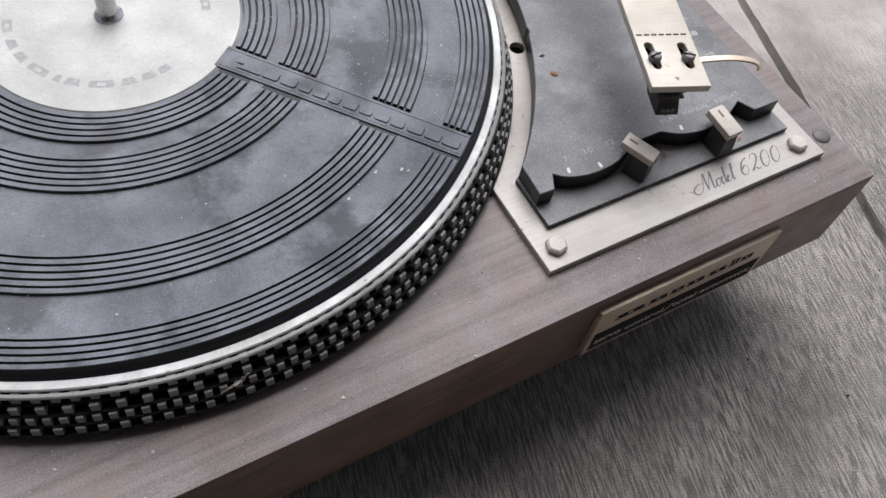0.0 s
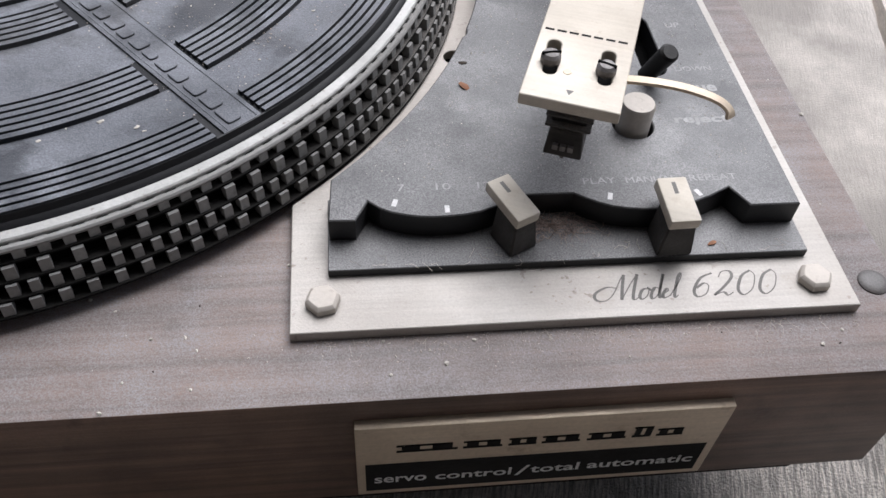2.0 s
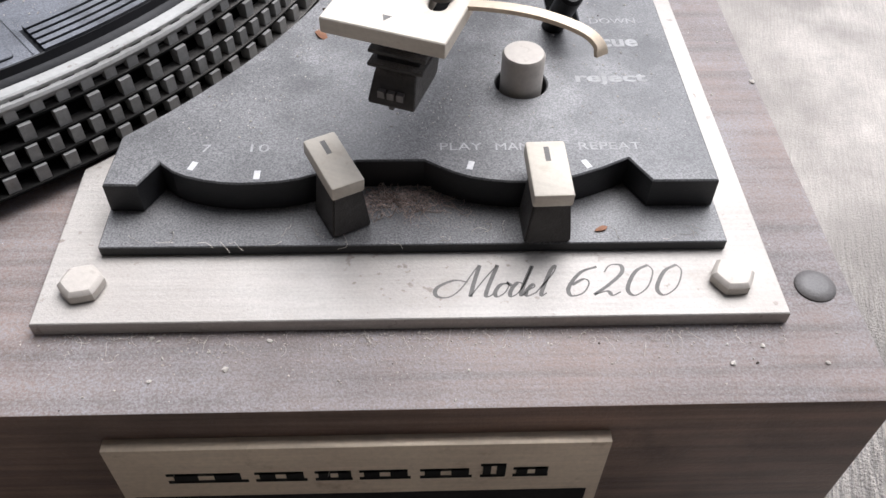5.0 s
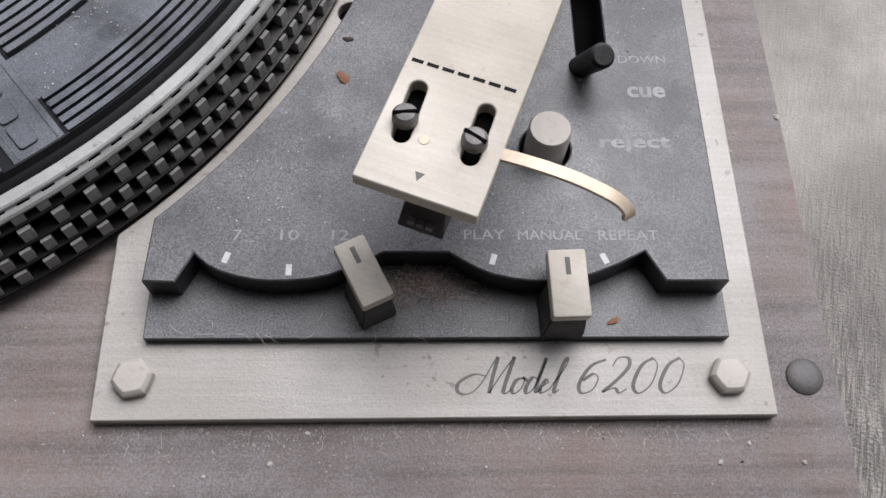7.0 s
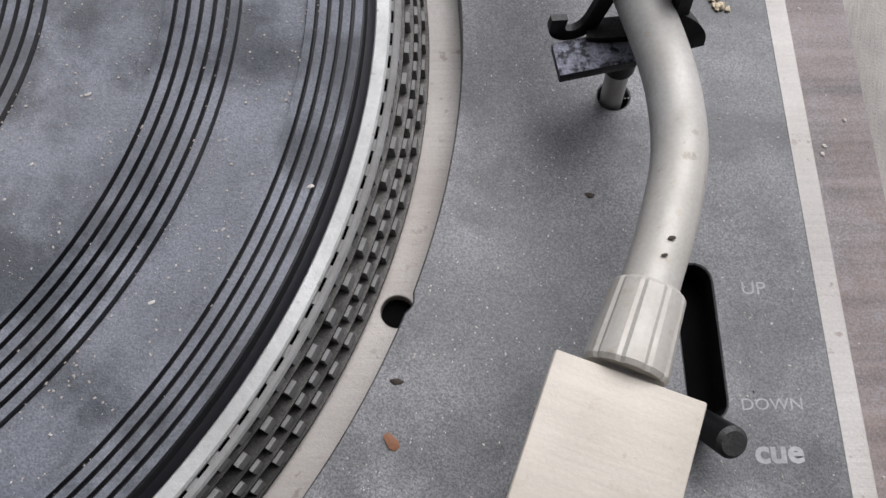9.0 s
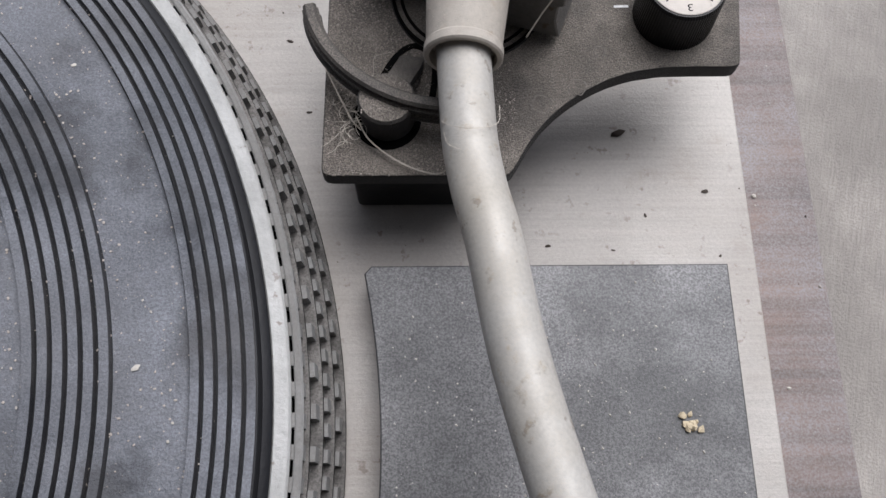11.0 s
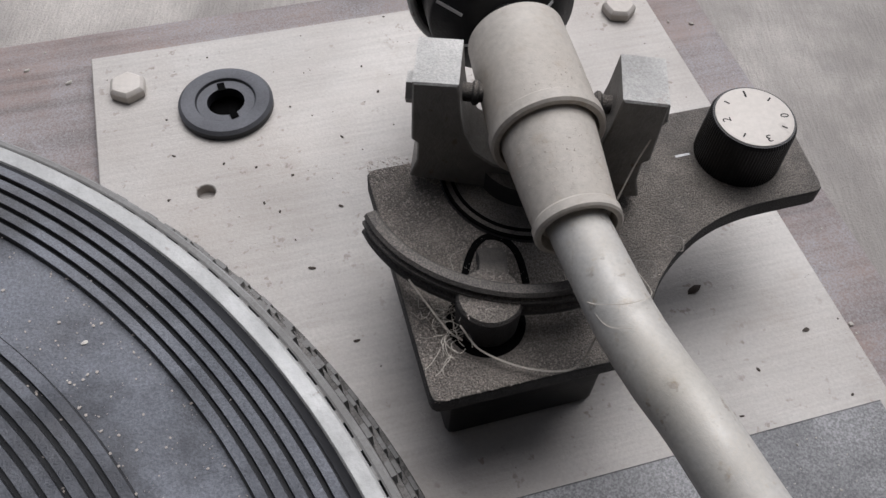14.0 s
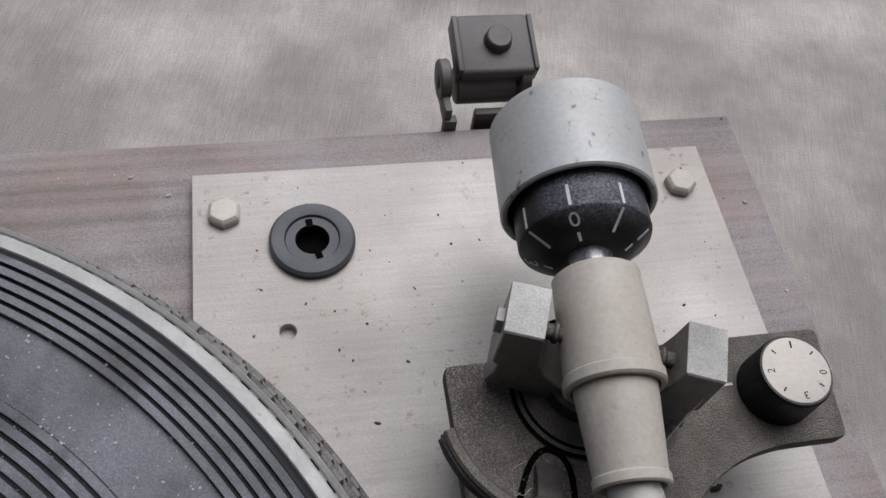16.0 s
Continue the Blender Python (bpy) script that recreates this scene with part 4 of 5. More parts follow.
q0, q1 = into @ Vector((76.0, 72.0, 45)), into @ Vector((95.1, 64.9, 45))
for i in range(7):
    x = q0.x + (q1.x - q0.x) * (i + 0.08) / 7
    w = (q1.x - q0.x) / 7 * 0.72
    y = q0.y + (q1.y - q0.y) * i / 7
    block = box(x, x + w * 1.05, y - 0.45, y + 0.35, 0.01, 0.03, m=SHELL)
    part("print_block", block, INK, shell)
finger = [(90.6, 52.6, 44.4), (93.4, 51.4, 45.0), (98.2, 49.3, 45.7), (103.2, 47.1, 45.9), (107.8, 45.0, 45.4), (110.8, 43.6, 44.5), (112.5, 42.5, 43.2), (113.0, 41.8, 41.6)]
part("finger_lift", sweep(finger, [(-1.15, -0.4), (1.15, -0.4), (1.15, 0.4), (-1.15, 0.4)], 5), BADGE, shell, "brassy curved finger lift")

# Cartridge under the shell
LEAN = 0.6


def tapered(levels):
    """A block drawn through levels of (height, front, back, half width), in the headshell's own axes."""
    own, loops = bmesh.new(), []
    for z, y0, y1, w in levels:
        loops.append([own.verts.new(v) for v in ((LEAN - w, y0, z), (LEAN + w, y0, z), (LEAN + w, y1, z), (LEAN - w, y1, z))])
    for a, b in zip(loops, loops[1:]):
        for k in range(4):
            own.faces.new((a[k], a[(k + 1) % 4], b[(k + 1) % 4], b[k]))
    own.faces.new(loops[0]), own.faces.new(loops[-1])
    bmesh.ops.recalc_face_normals(own, faces=own.faces[:])
    bmesh.ops.bevel(own, geom=own.edges[:], offset=0.2, segments=1, affect="EDGES")
    own.transform(SHELL)
    return own


cartridge = part("cartridge", tapered(((-3.1, -18.8, -1, 4.3), (-6.6, -20.2, -1, 4.3), (-7.6, -20.6, -1, 4.1), (-11.0, -22.0, -3, 4.0))), BASE, tonearm, "dusty brown-black phono cartridge with three clip ridges")
for z, dy, w in ((-6.2, -21.4, 5.3), (-8.3, -22.2, 5.5), (-10.4, -23.2, 5.3)):
    part("clip_ridge", box(LEAN - w, LEAN + w, dy, -6, z - 0.42, z + 0.42, 0.3, m=SHELL), CARTRIDGE, cartridge)
part("stylus_block", tapered(((-10.8, -22.2, -8, 3.8), (-12.2, -23.2, -9, 4.0), (-16.6, -25.4, -13, 4.5), (-17.2, -25.2, -14, 4.3))), CARTRIDGE, cartridge, "black tapered stylus holder")
for k in range(3):
    part("maker_mark", box(LEAN - 2.6 + k * 1.8, LEAN - 1.3 + k * 1.8, -25.2, -23.9, -15.6, -14.2, m=SHELL), PEWTER, cartridge)
part("stylus_tip", box(LEAN - 0.5, LEAN + 0.5, -25.2, -24.3, -17.8, -17.0, 0.2, m=SHELL), PEWTER, cartridge)

# Counterweight and its dial
cw0, cw1 = ax(292.3, 43.8), ax(314.0, 43.4)
weight = part("counterweight", lathe([(14.0, 4.0), (14.2, 0.3), (14.6, 0), (15.2, 0), (15.6, 0.4), (15.6, 20.9), (15.0, 21.7), (0, 21.8)], seg=96, m=along(cw0, cw1)), WEIGHT, tonearm, "silver counterweight with specks of dirt")
# black ring paints the shade at the bottom of the recess
part("recess", lathe([(9.0, 3.7), (13.98, 3.7), (13.98, 3.95), (9.0, 3.95), (9.0, 3.7)], seg=72, m=along(cw0, cw1)), PIT, weight)
dial_m = along(ax(294.6, 43.7), ax(279.6, 44.2))
dial = part("balance_dial", lathe([(0, 0), (12.9, 0), (13.05, 0.4), (13.0, 9.2), (12.75, 9.8), (7.2, 13.45), (0, 13.5)], seg=96, m=dial_m), DIAL, tonearm, "black counterweight dial with white marks")
part("balance_shaft", rod(ax(283, 44.2), ax(273, 45.3), 4.4), STEEL, tonearm, "bright steel shaft")
spoke = dial_m.inverted() @ Vector(ax(290, 80))
zero = math.degrees(math.atan2(spoke.y, spoke.x))
for i in range(8):
    a = radians(zero + 26 - 45 * i)
    m = dial_m @ Matrix.Rotation(a, 4, "Z")
    part("dial_line", box(12.95, 13.08, -0.3, 0.3, 4.6, 9.3, m=m), WHITE, dial)
    cone = m @ Matrix.Translation((12.75, 0, 9.8)) @ Matrix.Rotation(-math.atan2(5.55, 3.65), 4, "Y")
    if i % 2:
        part("dial_line", box(-0.08, 0.1, -0.28, 0.28, 0.2, 5.2, m=cone), WHITE, dial)
    else:
        part("dial_line", box(-0.08, 0.1, -0.28, 0.28, 5.0, 6.8, m=cone), WHITE, dial)
        word = lettering(("0", "1", "2", "3")[i // 2], *((-0.35, 0.3) if i == 2 else (-1.0, 1.0)), 0, 2.9, depth=0.1)
        word.transform(cone @ Matrix(((0, 0, 1, 0.04), (1, 0, 0, 0), (0, -1, 0, 3.7), (0, 0, 0, 1))))
        part("dial_figure", word, WHITE, dial)
part("rear_shaft", rod(ax(276, 45.8), ax(286, 44.2), 4.2), STEEL, tonearm, "bright steel rear shaft")

# Anti-skating knob
knob_side = lambda k: 1.0 - (0.012 if k % 2 else 0.0)
knob = part("antiskate_knob", lathe([(0, 28), (7.7, 28), (7.7, 29.0), (7.45, 37.0), (7.1, 37.6), (0, 37.6)], 130.7, 257.0, 0, 180, wave=knob_side), BLACK, tonearm, "round black knurled knob with a pale scale", sharp=15)
part("knob_cap", lathe([(0, 37.5), (6.7, 37.5), (6.7, 37.75), (6.4, 37.85), (0, 37.85)], 130.7, 257.0, 0, 64), BOLT, knob, "pale metal scale disc")
for i, word in enumerate(("0", "", "1", "", "2", "", "3", "")):
    a = radians(-12 + 47 * i)
    m = Matrix.Translation((130.7, 257.0, 0)) @ Matrix.Rotation(a, 4, "Z")
    if word:
        me = lettering(word, *((-0.2, 0.15) if word == "1" else (-0.45, 0.45)), -0.75, 0.75)
        me.transform(m @ Matrix.Translation((5.2, 0, 37.86)) @ Matrix.Rotation(radians(-90), 4, "Z"))
        part("scale_figure", me, INK, knob)
    else:
        part("scale_tick", box(4.7, 5.7, -0.14, 0.14, 37.85, 37.88, m=m), INK, knob)
part("pointer_line", box(119.6, 122.4, 258.8, 259.3, 28.0, 28.06), WHITE, base_plate)

# Arm lift: a post and a grooved arc
lift_line = [(62.9, 253.6, 35.3), (63.8, 250, 35.4), (66.2, 245.2, 35.5), (70.4, 240.4, 35.5), (75.4, 236.8, 35.5), (81.1, 234.4, 35.5), (87.5, 233.3, 35.5), (94, 233.6, 35.5)]
part("lift_arc", sweep(lift_line, [(-1.5, -3.4), (1.5, -3.4), (1.75, -2.7), (1.6, -2.1), (1.0, -1.8), (1.0, -1.3), (1.5, -0.8), (1.5, 0.0), (0.8, 0.3), (0.8, 0.7), (1.2, 1.1), (0.7, 1.6), (-0.7, 1.6), (-1.2, 1.1), (-0.8, 0.7), (-0.8, 0.3), (-1.5, 0.0), (-1.5, -0.8), (-1.0, -1.3), (-1.0, -1.8), (-1.6, -2.1), (-1.75, -2.7)], 6), LIFTBAR, tonearm, "black grooved curved lift bar", sharp=25)
post = lathe([(0, 28), (4.9, 28), (5.1, 34.6), (4.7, 35.2), (0, 35.3)], 76.8, 235.6, 0, 40)
sweep([(77.6, 237.0, 34.3), (79.2, 241.0, 32.6), (80.4, 244.4, 30.2), (81.0, 247.2, 28.2)], [(-2.4, -0.8), (2.4, -0.8), (2.2, 0.6), (1.6, 0.9), (-1.6, 0.9), (-2.2, 0.6)], 6, bm=post)
part("lift_post", post, BASE, tonearm, "dusty black lift post with a sloping tongue")
# flat black disc for the dark shade round the post
part("post_well_shade", lathe([(6.2, 28.0), (6.2, 28.1), (0, 28.1)], 76.6, 235.2, 0, 40), PIT, base_plate)
tongue = [(84.6, 238), (85.4, 245), (84.5, 248.6), (82.1, 250.4), (79.5, 249.6), (77.0, 246.4), (74.4, 241)]
# black strip on the plate paints the slot's shade
part("tongue_slot_shade", sweep([(x, y, 28.0) for x, y in tongue], [(-0.6, -0.05), (0.6, -0.05), (0.6, 0.16), (-0.6, 0.16)], 6), PIT, base_plate)

# Arm rest
rest = thing("arm_rest", 106, 157.4, 12.6, "black plastic arm rest clip on a thin metal post", "arm rest")
part("post", rod((105.9, 160.2, 8), (103.8, 159.6, 34), 2.3), TUBE, rest, "thin metal post")
part("post_collar", rod((104.6, 159.8, 24), (104.0, 159.6, 31), 3.0), BLACK, rest)
pad = Matrix.Translation((97.2, 157.0, 32.4)) @ Matrix.Rotation(radians(9), 4, "Z") @ Matrix.Rotation(radians(-6), 4, "Y")
part("pad", box(-6.3, 8, -3.5, 3.5, -1.6, 0.9, 0.3, m=pad), SCUFFED, rest, "scuffed flat black tab")
tongue_line = [(91.4, 161.9, 37.0), (91.2, 161.6, 34.4), (92.6, 161.4, 33.2), (95.0, 161.5, 33.6), (97.0, 161.8, 35.8), (98.2, 162.1, 40.0), (99.4, 162.4, 45.0), (101.8, 162.8, 48.4), (104.8, 163.2, 49.3), (107.6, 163.5, 48.7), (109.6, 163.5, 47.2)]
part("saddle", sweep(tongue_line, [(-1.5, -0.7), (1.5, -0.7), (1.5, 0.7), (-1.5, 0.7)], 6, up=(0.15, -0.99, 0)), BLACK, rest, "black hooked clip over the tube")
paddle = bmesh.new()
rings = []
for z, x, y, wide, long in ((60.5, 108.3, 160.4, 1.1, 3.7), (50.0, 109.2, 161.2, 1.4, 4.3), (42.0, 110.0, 162.0, 1.6, 4.5), (36.0, 109.8, 161.0, 1.5, 2.6)):
    turned = Matrix.Translation((x, y, z)) @ Matrix.Rotation(radians(14.5), 4, "Z")
    rings.append([paddle.verts.new(turned @ Vector(v)) for v in ((-wide, -long, 0), (wide, -long, 0), (wide, long, 0), (-wide, long, 0))])
for low, high in zip(rings, rings[1:]):
    for k in range(4):
        paddle.faces.new((low[k], low[(k + 1) % 4], high[(k + 1) % 4], high[k]))
paddle.faces.new(rings[0]), paddle.faces.new(rings[-1])
bmesh.ops.recalc_face_normals(paddle, faces=paddle.faces[:])
bmesh.ops.bevel(paddle, geom=paddle.edges[:], offset=0.3, segments=2, affect="EDGES")
part("latch", paddle, BLACK, rest, "upright black latch")
part("latch_toe", sweep([(109.6, 158.6, 41.5), (112.0, 157.6, 40.8), (113.6, 156.8, 39.4), (113.9, 156.4, 37.4)], [(-2.0, -1.6), (2.0, -1.6), (2.0, 1.6), (-2.0, 1.6)], 5, up=(0.2, -0.9, 0.3)), BLACK, rest)
part("cradle", sweep([(97.0, 161.5, 33.4), (100.5, 161.0, 34.2), (105.0, 161.0, 35.0), (109.4, 160.6, 36.4)], [(-2.2, -1.0), (2.2, -1.0), (2.2, 1.0), (-2.2, 1.0)], 5, up=(0.0, 0.0, 1.0)), BLACK, rest)

# ---- centre adapter in its well ----
adapter = thing("record_adapter", 43.2, 314.9, 3.1, "black plastic large-hole record adapter set in the plate", "adapter")
part("ring", lathe([(4.1, 2.0), (4.1, 4.55), (6.3, 4.6), (6.6, 5.2), (7.0, 5.4), (9.6, 5.3), (10.3, 4.6), (10.3, 3.2), (4.1, 2.0)], 43.2, 314.9, 0, 72), ADAPTER, adapter)
# black disc for the shade in the adapter's middle
part("well", lathe([(0, 1.2), (6.9, 1.2), (6.9, 1.0), (0, 1.0)], 43.2, 314.9, 0, 40), PIT, adapter)
# key slots are black blocks, shade put in as colour
for a in (95, 285):
    part("key_slot", box(3.2, 5.6, -0.8, 0.8, 4.55, 4.95, m=Matrix.Translation((43.2, 314.9, 0)) @ Matrix.Rotation(radians(a), 4, "Z")), PIT, adapter)

# ---- dirt that lies about ----


def crumb(r, seed, flat=0.6):
    bm = bmesh.new()
    bmesh.ops.create_icosphere(bm, subdivisions=1, radius=r)
    rng = random.Random(seed)
    for v in bm.verts:
        v.co *= 0.65 + 0.6 * rng.random()
        v.co.z *= flat
    return bm


def scatter(name, mat, where, sizes, seed, label):
    """Grains thrown over a region; where(rng) gives a place on a surface."""
    rng, verts, faces = random.Random(seed), [], []
    ball = crumb(1.0, seed)
    corners, sides = [v.co.copy() for v in ball.verts], [[v.index for v in f.verts] for f in ball.faces]
    ball.free()
    for r in sizes:
        x, y, z = where(rng)
        m = Matrix.Translation((x, y, z + r * 0.25)) @ Matrix.Rotation(rng.random() * 6, 4, "Z") @ Matrix.Diagonal((r * rng.uniform(0.7, 1.3), r * rng.uniform(0.6, 1.1), r, 1))
        first = len(verts)
        verts += [m @ c for c in corners]
        faces += [[first + k for k in side] for side in sides]
    me = bpy.data.meshes.new(name)
    me.from_pydata(verts, [], faces)
    return solo(name, me, mat, *where(random.Random(seed)), label, "grit", kind="stuff")


def on_plinth(rng):
    while True:
        x, y = rng.uniform(-240, 165), rng.uniform(0.5, 349)
        if math.hypot(x - CX, y - CY) > 156 and not (13 < x < 150.5 and 16 < y < 338):
            return x, y, 0


def on_plate(rng):
    while True:
        x, y = rng.uniform(16, 149), rng.uniform(214, 336)
        if math.hypot(x - CX, y - CY) > 161 and not (64 < x < 146 and 222 < y < 271):
            return x, y, 3.1


def on_base(rng):
    """The tonearm's base, thickest away from the knob."""
    while True:
        x, y = rng.uniform(65.5, 112), rng.uniform(224, 271)
        if (x < 90 or rng.random() < (112 - x) / 40) and math.hypot(x - 76.8, y - 235.4) > 7 and (y > 226 or x < 96):
            if x < 100 or y > 250:
                return x, y, 28


def on_deck(rng):
    while True:
        x, y = rng.uniform(30, 139), rng.uniform(55, 210)
        if math.hypot(x - CX, y - CY) > 168.5 and not (113 < x < 122 and 92 < y < 125):
            return x, y, 12.6


def on_mat(rng):
    a, r = rng.uniform(-math.pi, math.pi), 150 * math.sqrt(rng.uniform(0.12, 0.92))
    return CX + r * math.cos(a), CY + r * math.sin(a), 22.7


def sizes(n, lo, hi, seed):
    rng = random.Random(seed)
    return [lo + (hi - lo) * rng.random() ** 3 for _ in range(n)]


scatter("pale_grit", GRIT, on_plinth, sizes(260, 0.12, 0.8, 1), 1, "pale grit scattered on the dusty wooden plinth")
scatter("dark_grains", GRIT_DARK, on_plate, sizes(90, 0.1, 0.42, 2), 2, "small dark dirt specks on the metal plate")
scatter("pale_grit", GRIT, on_deck, sizes(1800, 0.06, 0.3, 3), 3, "pale dust grains on the black deck")
scatter("pale_grit", GRIT, on_mat, sizes(800, 0.07, 0.4, 4), 4, "pale dust grains on the rubber mat")


def on_ground(rng):
    return rng.uniform(-60, 330), rng.uniform(-190, -8), FLOOR


# dark grains stand in for the shade of small pits
scatter("dark_grains", GRIT_DARK, on_ground, sizes(130, 0.25, 1.1, 19), 19, "small dark grains in place of shaded pits in the concrete")


def in_clumps(rng):
    """Crusts of dust on the deck, thickest beside the plate's bay and before the headshell."""
    cx, cy, spread = rng.choice(((76, 66, 6), (88, 60, 5), (60, 84, 3.5), (70, 96, 3), (50, 66, 5), (93, 152, 5), (128, 62, 4), (84, 132, 7)))
    x, y = rng.gauss(cx, spread), rng.gauss(cy, spread)
    return (x, y, 12.6) if math.hypot(x - CX, y - CY) > 169 and y > 50 and math.hypot(x - 105.9, y - 160.3) > 4 else in_clumps(rng)


scatter("sandy_dust", GRIT, in_clumps, sizes(500, 0.06, 0.24, 18), 18, "crusty pale dust crumbs on the black deck")


def beside_ribs(rng):
    """Grit swept against the outer side of the rings of ribs."""
    a, near = rng.uniform(-0.95, 1.3), rng.choice((63.0, 84.0, 106.0, 122.5, 134.5))
    r = near + rng.gauss(0, 3.0) if rng.random() < 0.7 else rng.uniform(64, 135)
    return CX + r * math.cos(a), CY + r * math.sin(a), 22.65


scatter("sandy_dust", STONE, beside_ribs, sizes(5000, 0.06, 0.3, 15), 15, "fine sandy grit lying on the rubber mat")
scatter("sandy_dust", STONE, lambda r: (r.gauss(70, 30), 16.4 - abs(r.gauss(0, 5.0)), 0), sizes(900, 0.08, 0.28, 6), 6, "sandy dust heaped along the plate's front edge")
scatter("sandy_dust", STONE, lambda r: (r.uniform(16, 150), 16.5 - abs(r.gauss(0, 0.7)), 0), sizes(220, 0.1, 0.4, 7), 7, "fine dirt caught along the plate's edge")
scatter("dark_grains", GRIT_DARK, on_deck, sizes(10, 0.08, 0.25, 8), 8, "small dark dirt specks on the black deck")
scatter("dark_grains", GRIT_DARK, on_plinth, sizes(60, 0.12, 0.5, 9), 9, "small dark dirt specks on the wooden plinth")
scatter("sandy_dust", STONE, lambda r: (76.8 + 4.4 * math.sqrt(r.random()) * math.cos(r.random() * 3.14), 235.6 + r.uniform(-3.2, 3.2), 35.25), sizes(300, 0.08, 0.18, 12), 12, "sandy dust on top of the lift post")
scatter("sandy_dust", STONE, on_base, sizes(9500, 0.08, 0.22, 10), 10, "pale dust grains on the tonearm base")
scatter("fluff", FLUFF, lambda r: (r.gauss(84, 9), 36 + 10.5 * r.random() ** 0.6, 5.5), sizes(1300, 0.05, 0.14, 16), 16, "fine brown dust on the black strip between the levers")
scatter("fluff", FLUFF, lambda r: (r.gauss(76, 4), r.uniform(43, 47.5), 5.5), sizes(120, 0.15, 0.5, 5), 5, "brown dust fluff caught under the deck's edge")


def flake(name, x, y, z, r, mat, label, category, turn=0.0):
    own = crumb(r, int(x * 7 + y), 0.35)
    own.transform(Matrix.Translation((x, y, z + r * 0.2)) @ Matrix.Rotation(radians(turn), 4, "Z") @ Matrix.Diagonal((1.6, 0.8, 1, 1)))
    return solo(name, own, mat, x, y, z, label, category)


flake("dry_leaf", 61, 91.2, 12.6, 1.3, LEAF, "small rust-brown dry leaf scrap on the black deck", "leaf", -50)
flake("dry_leaf", 118.0, 36.2, 5.5, 1.0, LEAF, "curled brown plant scrap on the black strip", "leaf", 20)
bits = None
rng = random.Random(33)
for i in range(9):
    bit = crumb(rng.uniform(0.45, 0.95), 300 + i, 0.8)
    bit.transform(Matrix.Translation((130.8 + rng.gauss(0, 0.8), 182.7 + rng.gauss(0, 1.1), 12.6 + rng.uniform(0.2, 0.6))))
    bits = join(bits, bit)
solo("crumb", bits, CRUMB, 130.8, 182.7, 12.6, "crumbly yellowish scrap on the black deck", "crumb")
flake("dark_speck", 61.9, 101.8, 12.6, 0.9, GRIT_DARK, "dark dirt speck on the black deck", "dirt", 0)
flake("dark_speck", 141.4, 231.2, 3.1, 0.6, GRIT_DARK, "dark dirt speck on the aluminium plate", "dirt", 0)
for x, y, r in ((103.9, 115.9, 0.5), (102.5, 113.2, 0.35), (108.5, 140.2, 0.3)):
    flake("dark_speck", x, y, 46.75, r, GRIT_DARK, "dark dirt speck stuck on the silver arm tube", "dirt", 20 * r)
flake("dark_speck", 99.3, 138.1, 12.6, 0.7, GRIT_DARK, "dark dirt speck on the black deck", "dirt", 0)

# Lint on the platter's edge
rng = random.Random(21)
lint = bmesh.new()
for i in range(9):
    a = rng.uniform(0, math.tau)
    s = Vector((-99.6, 20.3, 14.0))
    pts = [s + Vector((math.cos(a) * k * 2.2, -0.7 + 0.2 * k, math.sin(a + k * 0.55) * k * 1.35)) for k in range(4)]
    lint = sweep(pts, [(0.1 * math.cos(q), 0.1 * math.sin(q)) for q in (0, 2.1, 4.2)], 5, up=(0.3, 0.9, 0.2), bm=lint)
solo("lint", lint, THREAD, -99.6, 20.3, 11, "tuft of pale lint caught on the platter's edge", "lint")
# dark flat spot on the plate by the base's concave edge
flake("dark_speck", 124.4, 244.7, 3.1, 1.2, GRIT_DARK, "dark flat spot on the aluminium plate", "dirt", 20)

# Cobweb threads
for pts in ([(71.5, 233, 33), (74, 229.5, 30.2), (80, 225.5, 29.2), (86, 223.2, 30.5), (88.6, 224.2, 36), (88.8, 224.5, 41)],
            [(101.5, 247.0, 36), (104.5, 249.5, 41), (107.5, 251.5, 45)], [(66, 242, 34), (70, 235, 29.5), (72, 232.5, 29)]):
    solo("cobweb", sweep(pts, [(0.16 * math.cos(a), 0.16 * math.sin(a)) for a in (0, 2.1, 4.2)], 6), THREAD, *pts[0], "pale dusty cobweb thread on the tonearm", "cobweb", "cobwebs")

fluff = bmesh.new()
rng = random.Random(21)
for i in range(26):
    x, y = rng.gauss(71.5, 2.2), rng.gauss(238.5, 2.8)
    pts = [(x, y, 28.4 + rng.random() * 2)]
    for k in range(4):
        pts.append((pts[-1][0] + rng.gauss(0, 1.2), pts[-1][1] + rng.gauss(0, 1.2), max(28.3, pts[-1][2] + rng.gauss(0, 0.9))))
    fluff = sweep(pts, [(0.05 * math.cos(q), 0.05 * math.sin(q)) for q in (0, 2.1, 4.2)], 4, up=(0.3, 0.9, 0.2), bm=fluff)
solo("lint", fluff, THREAD, 71.5, 238.5, 28, "pale tangled fibres beside the lift post", "lint")
for turns in (((86.2, 226.5, 44.5), (86.6, 224.0, 47.5), (89.5, 222.0, 49.6), (93.0, 222.6, 48.8), (95.2, 225.0, 46.0), (95.6, 229.0, 44.0)), ((86.0, 229.0, 43.0), (86.4, 225.0, 45.5), (87.0, 221.0, 46.8), (89.0, 218.5, 49.4))):
    solo("cobweb", sweep(turns, [(0.05 * math.cos(a), 0.05 * math.sin(a)) for a in (0, 2.1, 4.2)], 6), THREAD, *turns[0], "pale fibre clinging to the arm tube", "cobweb", "cobwebs")


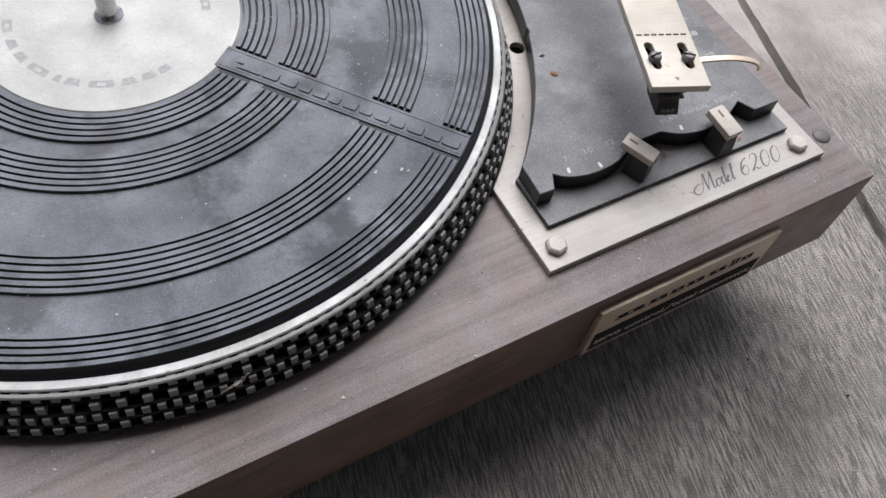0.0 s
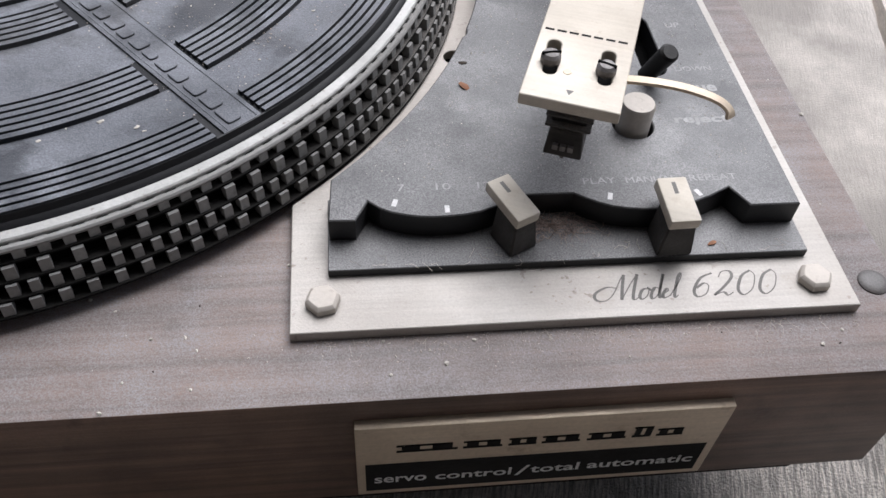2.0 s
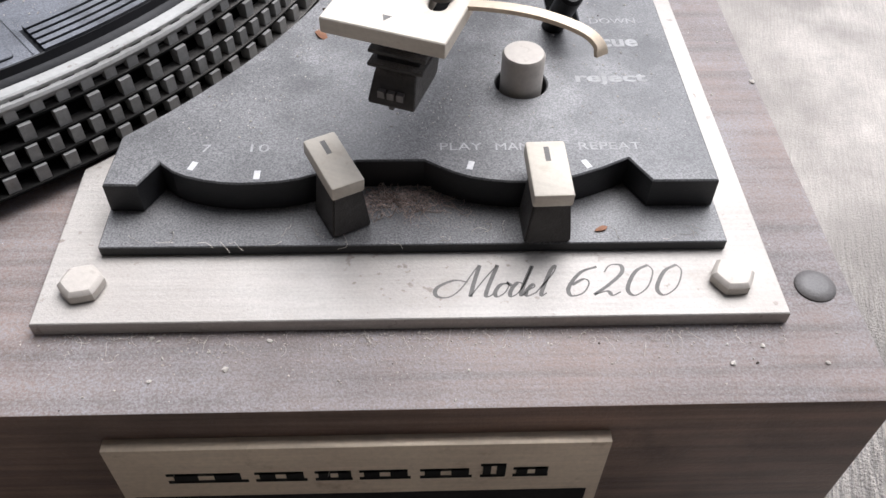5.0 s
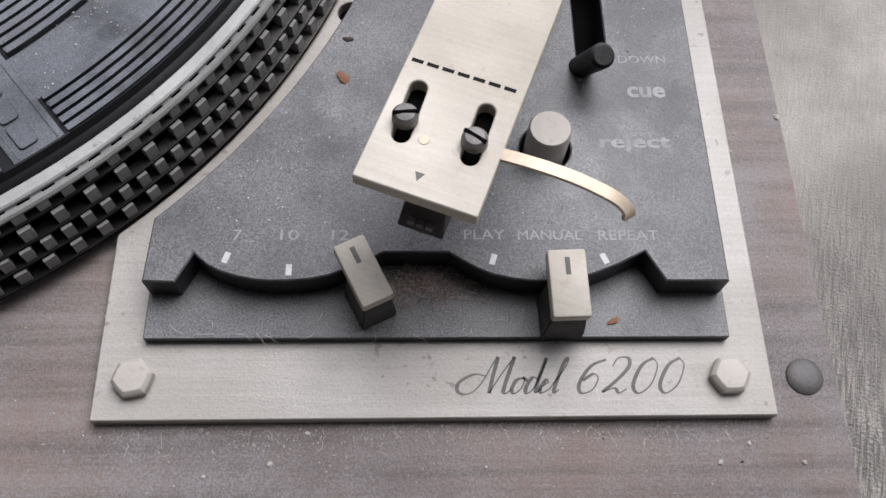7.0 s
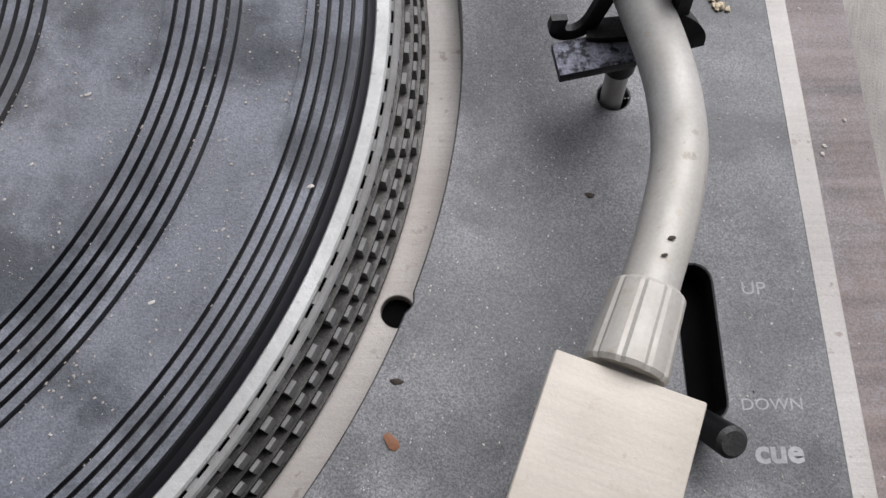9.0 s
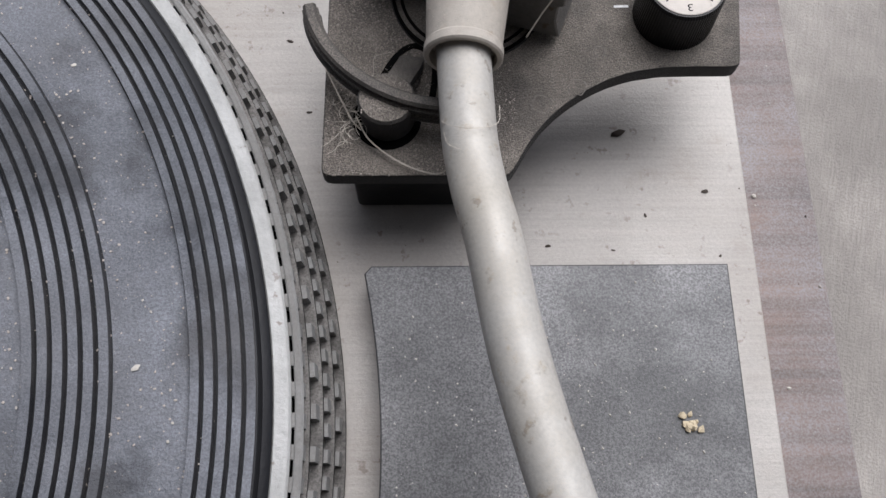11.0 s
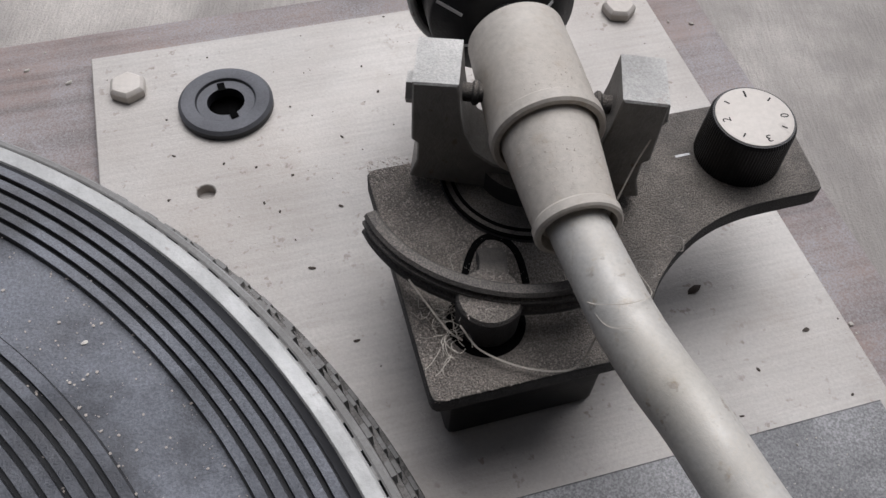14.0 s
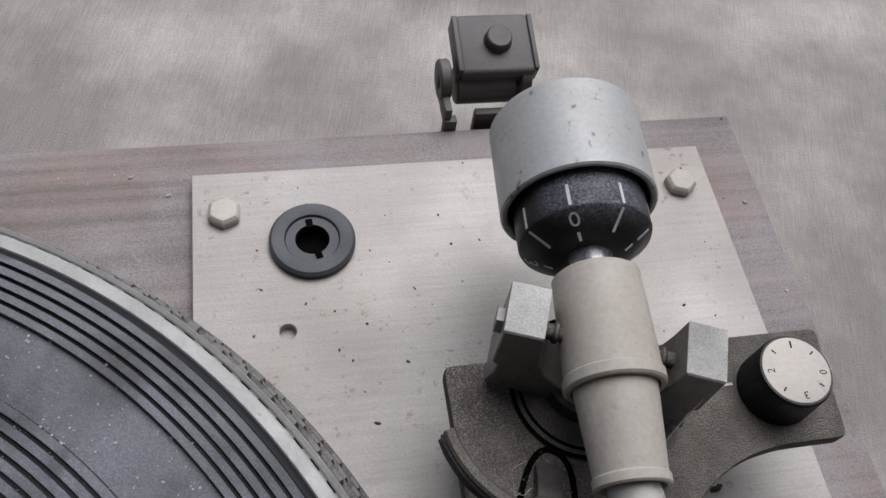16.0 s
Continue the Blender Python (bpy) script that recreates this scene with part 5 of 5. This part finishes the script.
def hairs(count, seed, start, step, r):
    """Loose curled fibres; start(rng) gives the foot of each."""
    rng, whole = random.Random(seed), None
    for i in range(count):
        x, y, z = start(rng)
        a, bend, pts = rng.random() * math.tau, rng.gauss(0, 0.5), []
        for k in range(5):
            pts.append((x, y, z + r + abs(rng.gauss(0, 0.35)) * min(k, 4 - k)))
            x, y, a = x + step * math.cos(a), y + step * math.sin(a), a + bend
        whole = sweep(pts, [(r * math.cos(q), r * math.sin(q)) for q in (0, 2.1, 4.2)], 3, up=(0.3, 0.2, 0.9), bm=whole)
    return whole


solo("fluff", hairs(190, 41, lambda r: (r.gauss(80, 5.5), r.uniform(41.0, 47.5), 5.5), 0.9, 0.07), FLUFF, 80, 44, 5.5, "brown fibres of fluff caught between the levers", "fluff", kind="stuff")
solo("fluff", hairs(60, 42, lambda r: (r.uniform(18, 148), 16.0 - abs(r.gauss(0, 1.6)), 0), 0.8, 0.045), THREAD, 70, 15, 0, "pale fibres lying along the plate's front edge", "fluff", kind="stuff")
solo("fluff", hairs(26, 43, lambda r: (r.uniform(26, 140), 33.4 + abs(r.gauss(0, 1.6)), 5.5), 0.9, 0.045), THREAD, 70, 34, 5.5, "pale fibres lying on the black strip", "fluff", kind="stuff")
solo("fluff", hairs(24, 44, lambda r: (r.uniform(28, 116), r.uniform(-1.9, -0.3), -15.9), 0.5, 0.04), THREAD, 70, -1, -16, "pale fibres on the badge's upper edge", "fluff", kind="stuff")


solo("lint", hairs(22, 45, lambda r: (r.gauss(70.2, 1.3), r.gauss(234.6, 1.6), 29.5), 1.1, 0.06), THREAD, 70.2, 234.6, 28, "knot of pale fibres caught on the lift post", "lint")


def on_sleeve(rng):
    """The upper side of the pivot sleeve and the tapered sleeve before it."""
    y, a = rng.uniform(240, 276), rng.gauss(-0.2, 0.55)
    r = 8.35 + (276 - y) * 0.02 if y > 254.5 else 6.35 + (y - 239) * 0.075
    x, _, z = ax(y, 45.4 if y > 254.5 else 44.9)
    return x + r * math.sin(a), y, z + r * math.cos(a) - 0.02


scatter("sandy_dust", STONE, on_sleeve, sizes(1000, 0.04, 0.11, 14), 14, "sandy dust grains clinging to the beige sleeves")

# Pale dried drops on the mat and water rings on the tonearm's base
for x, y, z, r in ((-22.0, 66.0, 22.62, 1.0), (-20.2, 64.6, 22.62, 0.6), (-31.0, 68.4, 22.62, 1.15), (20.0, 114.0, 22.62, 0.8), (34.2, 191.0, 22.62, 1.0), (46.6, 135.2, 23.85, 0.8), (3.8, 155.2, 22.62, 0.9), (-3.0, 209.0, 22.62, 1.2), (16.0, 250.0, 22.62, 0.7), (-44.0, 62.0, 22.62, 0.8)):
    flake("pale_drop", x, y, z, 0.65 * r, GRIT, "pale dried drop on the rubber mat", "stain", 30 * r)
for x, y, r in ((111.5, 241.6, 1.6), (104.8, 238.1, 1.8), (116.2, 249.1, 1.1)):
    part("water_ring", lathe([(r - 0.1, 28.0), (r - 0.08, 28.03), (r + 0.08, 28.03), (r + 0.1, 28.0), (r - 0.1, 28.0)], x, y, 0, 28, wave=lambda k: 1.0 + 0.09 * math.sin(k * 0.9) + 0.05 * math.sin(k * 2.3)), WATERMARK, base_plate)
for x, y, r in ((53.5, 267.9, 0.75), (47.0, 286.0, 0.5), (62.0, 281.5, 0.55), (58.4, 250.2, 0.6), (128.5, 226.0, 0.5), (108.0, 219.4, 0.55), (121.3, 218.4, 0.45), (30.5, 303.0, 0.45), (84.0, 312.0, 0.4), (66.0, 300.0, 0.5), (120.0, 300.5, 0.5), (131.0, 289.0, 0.55)):
    flake("dark_speck", x, y, 3.1, 0.75 * r, GRIT_DARK, "small brown dirt speck on the aluminium plate", "dirt", 40 * x)
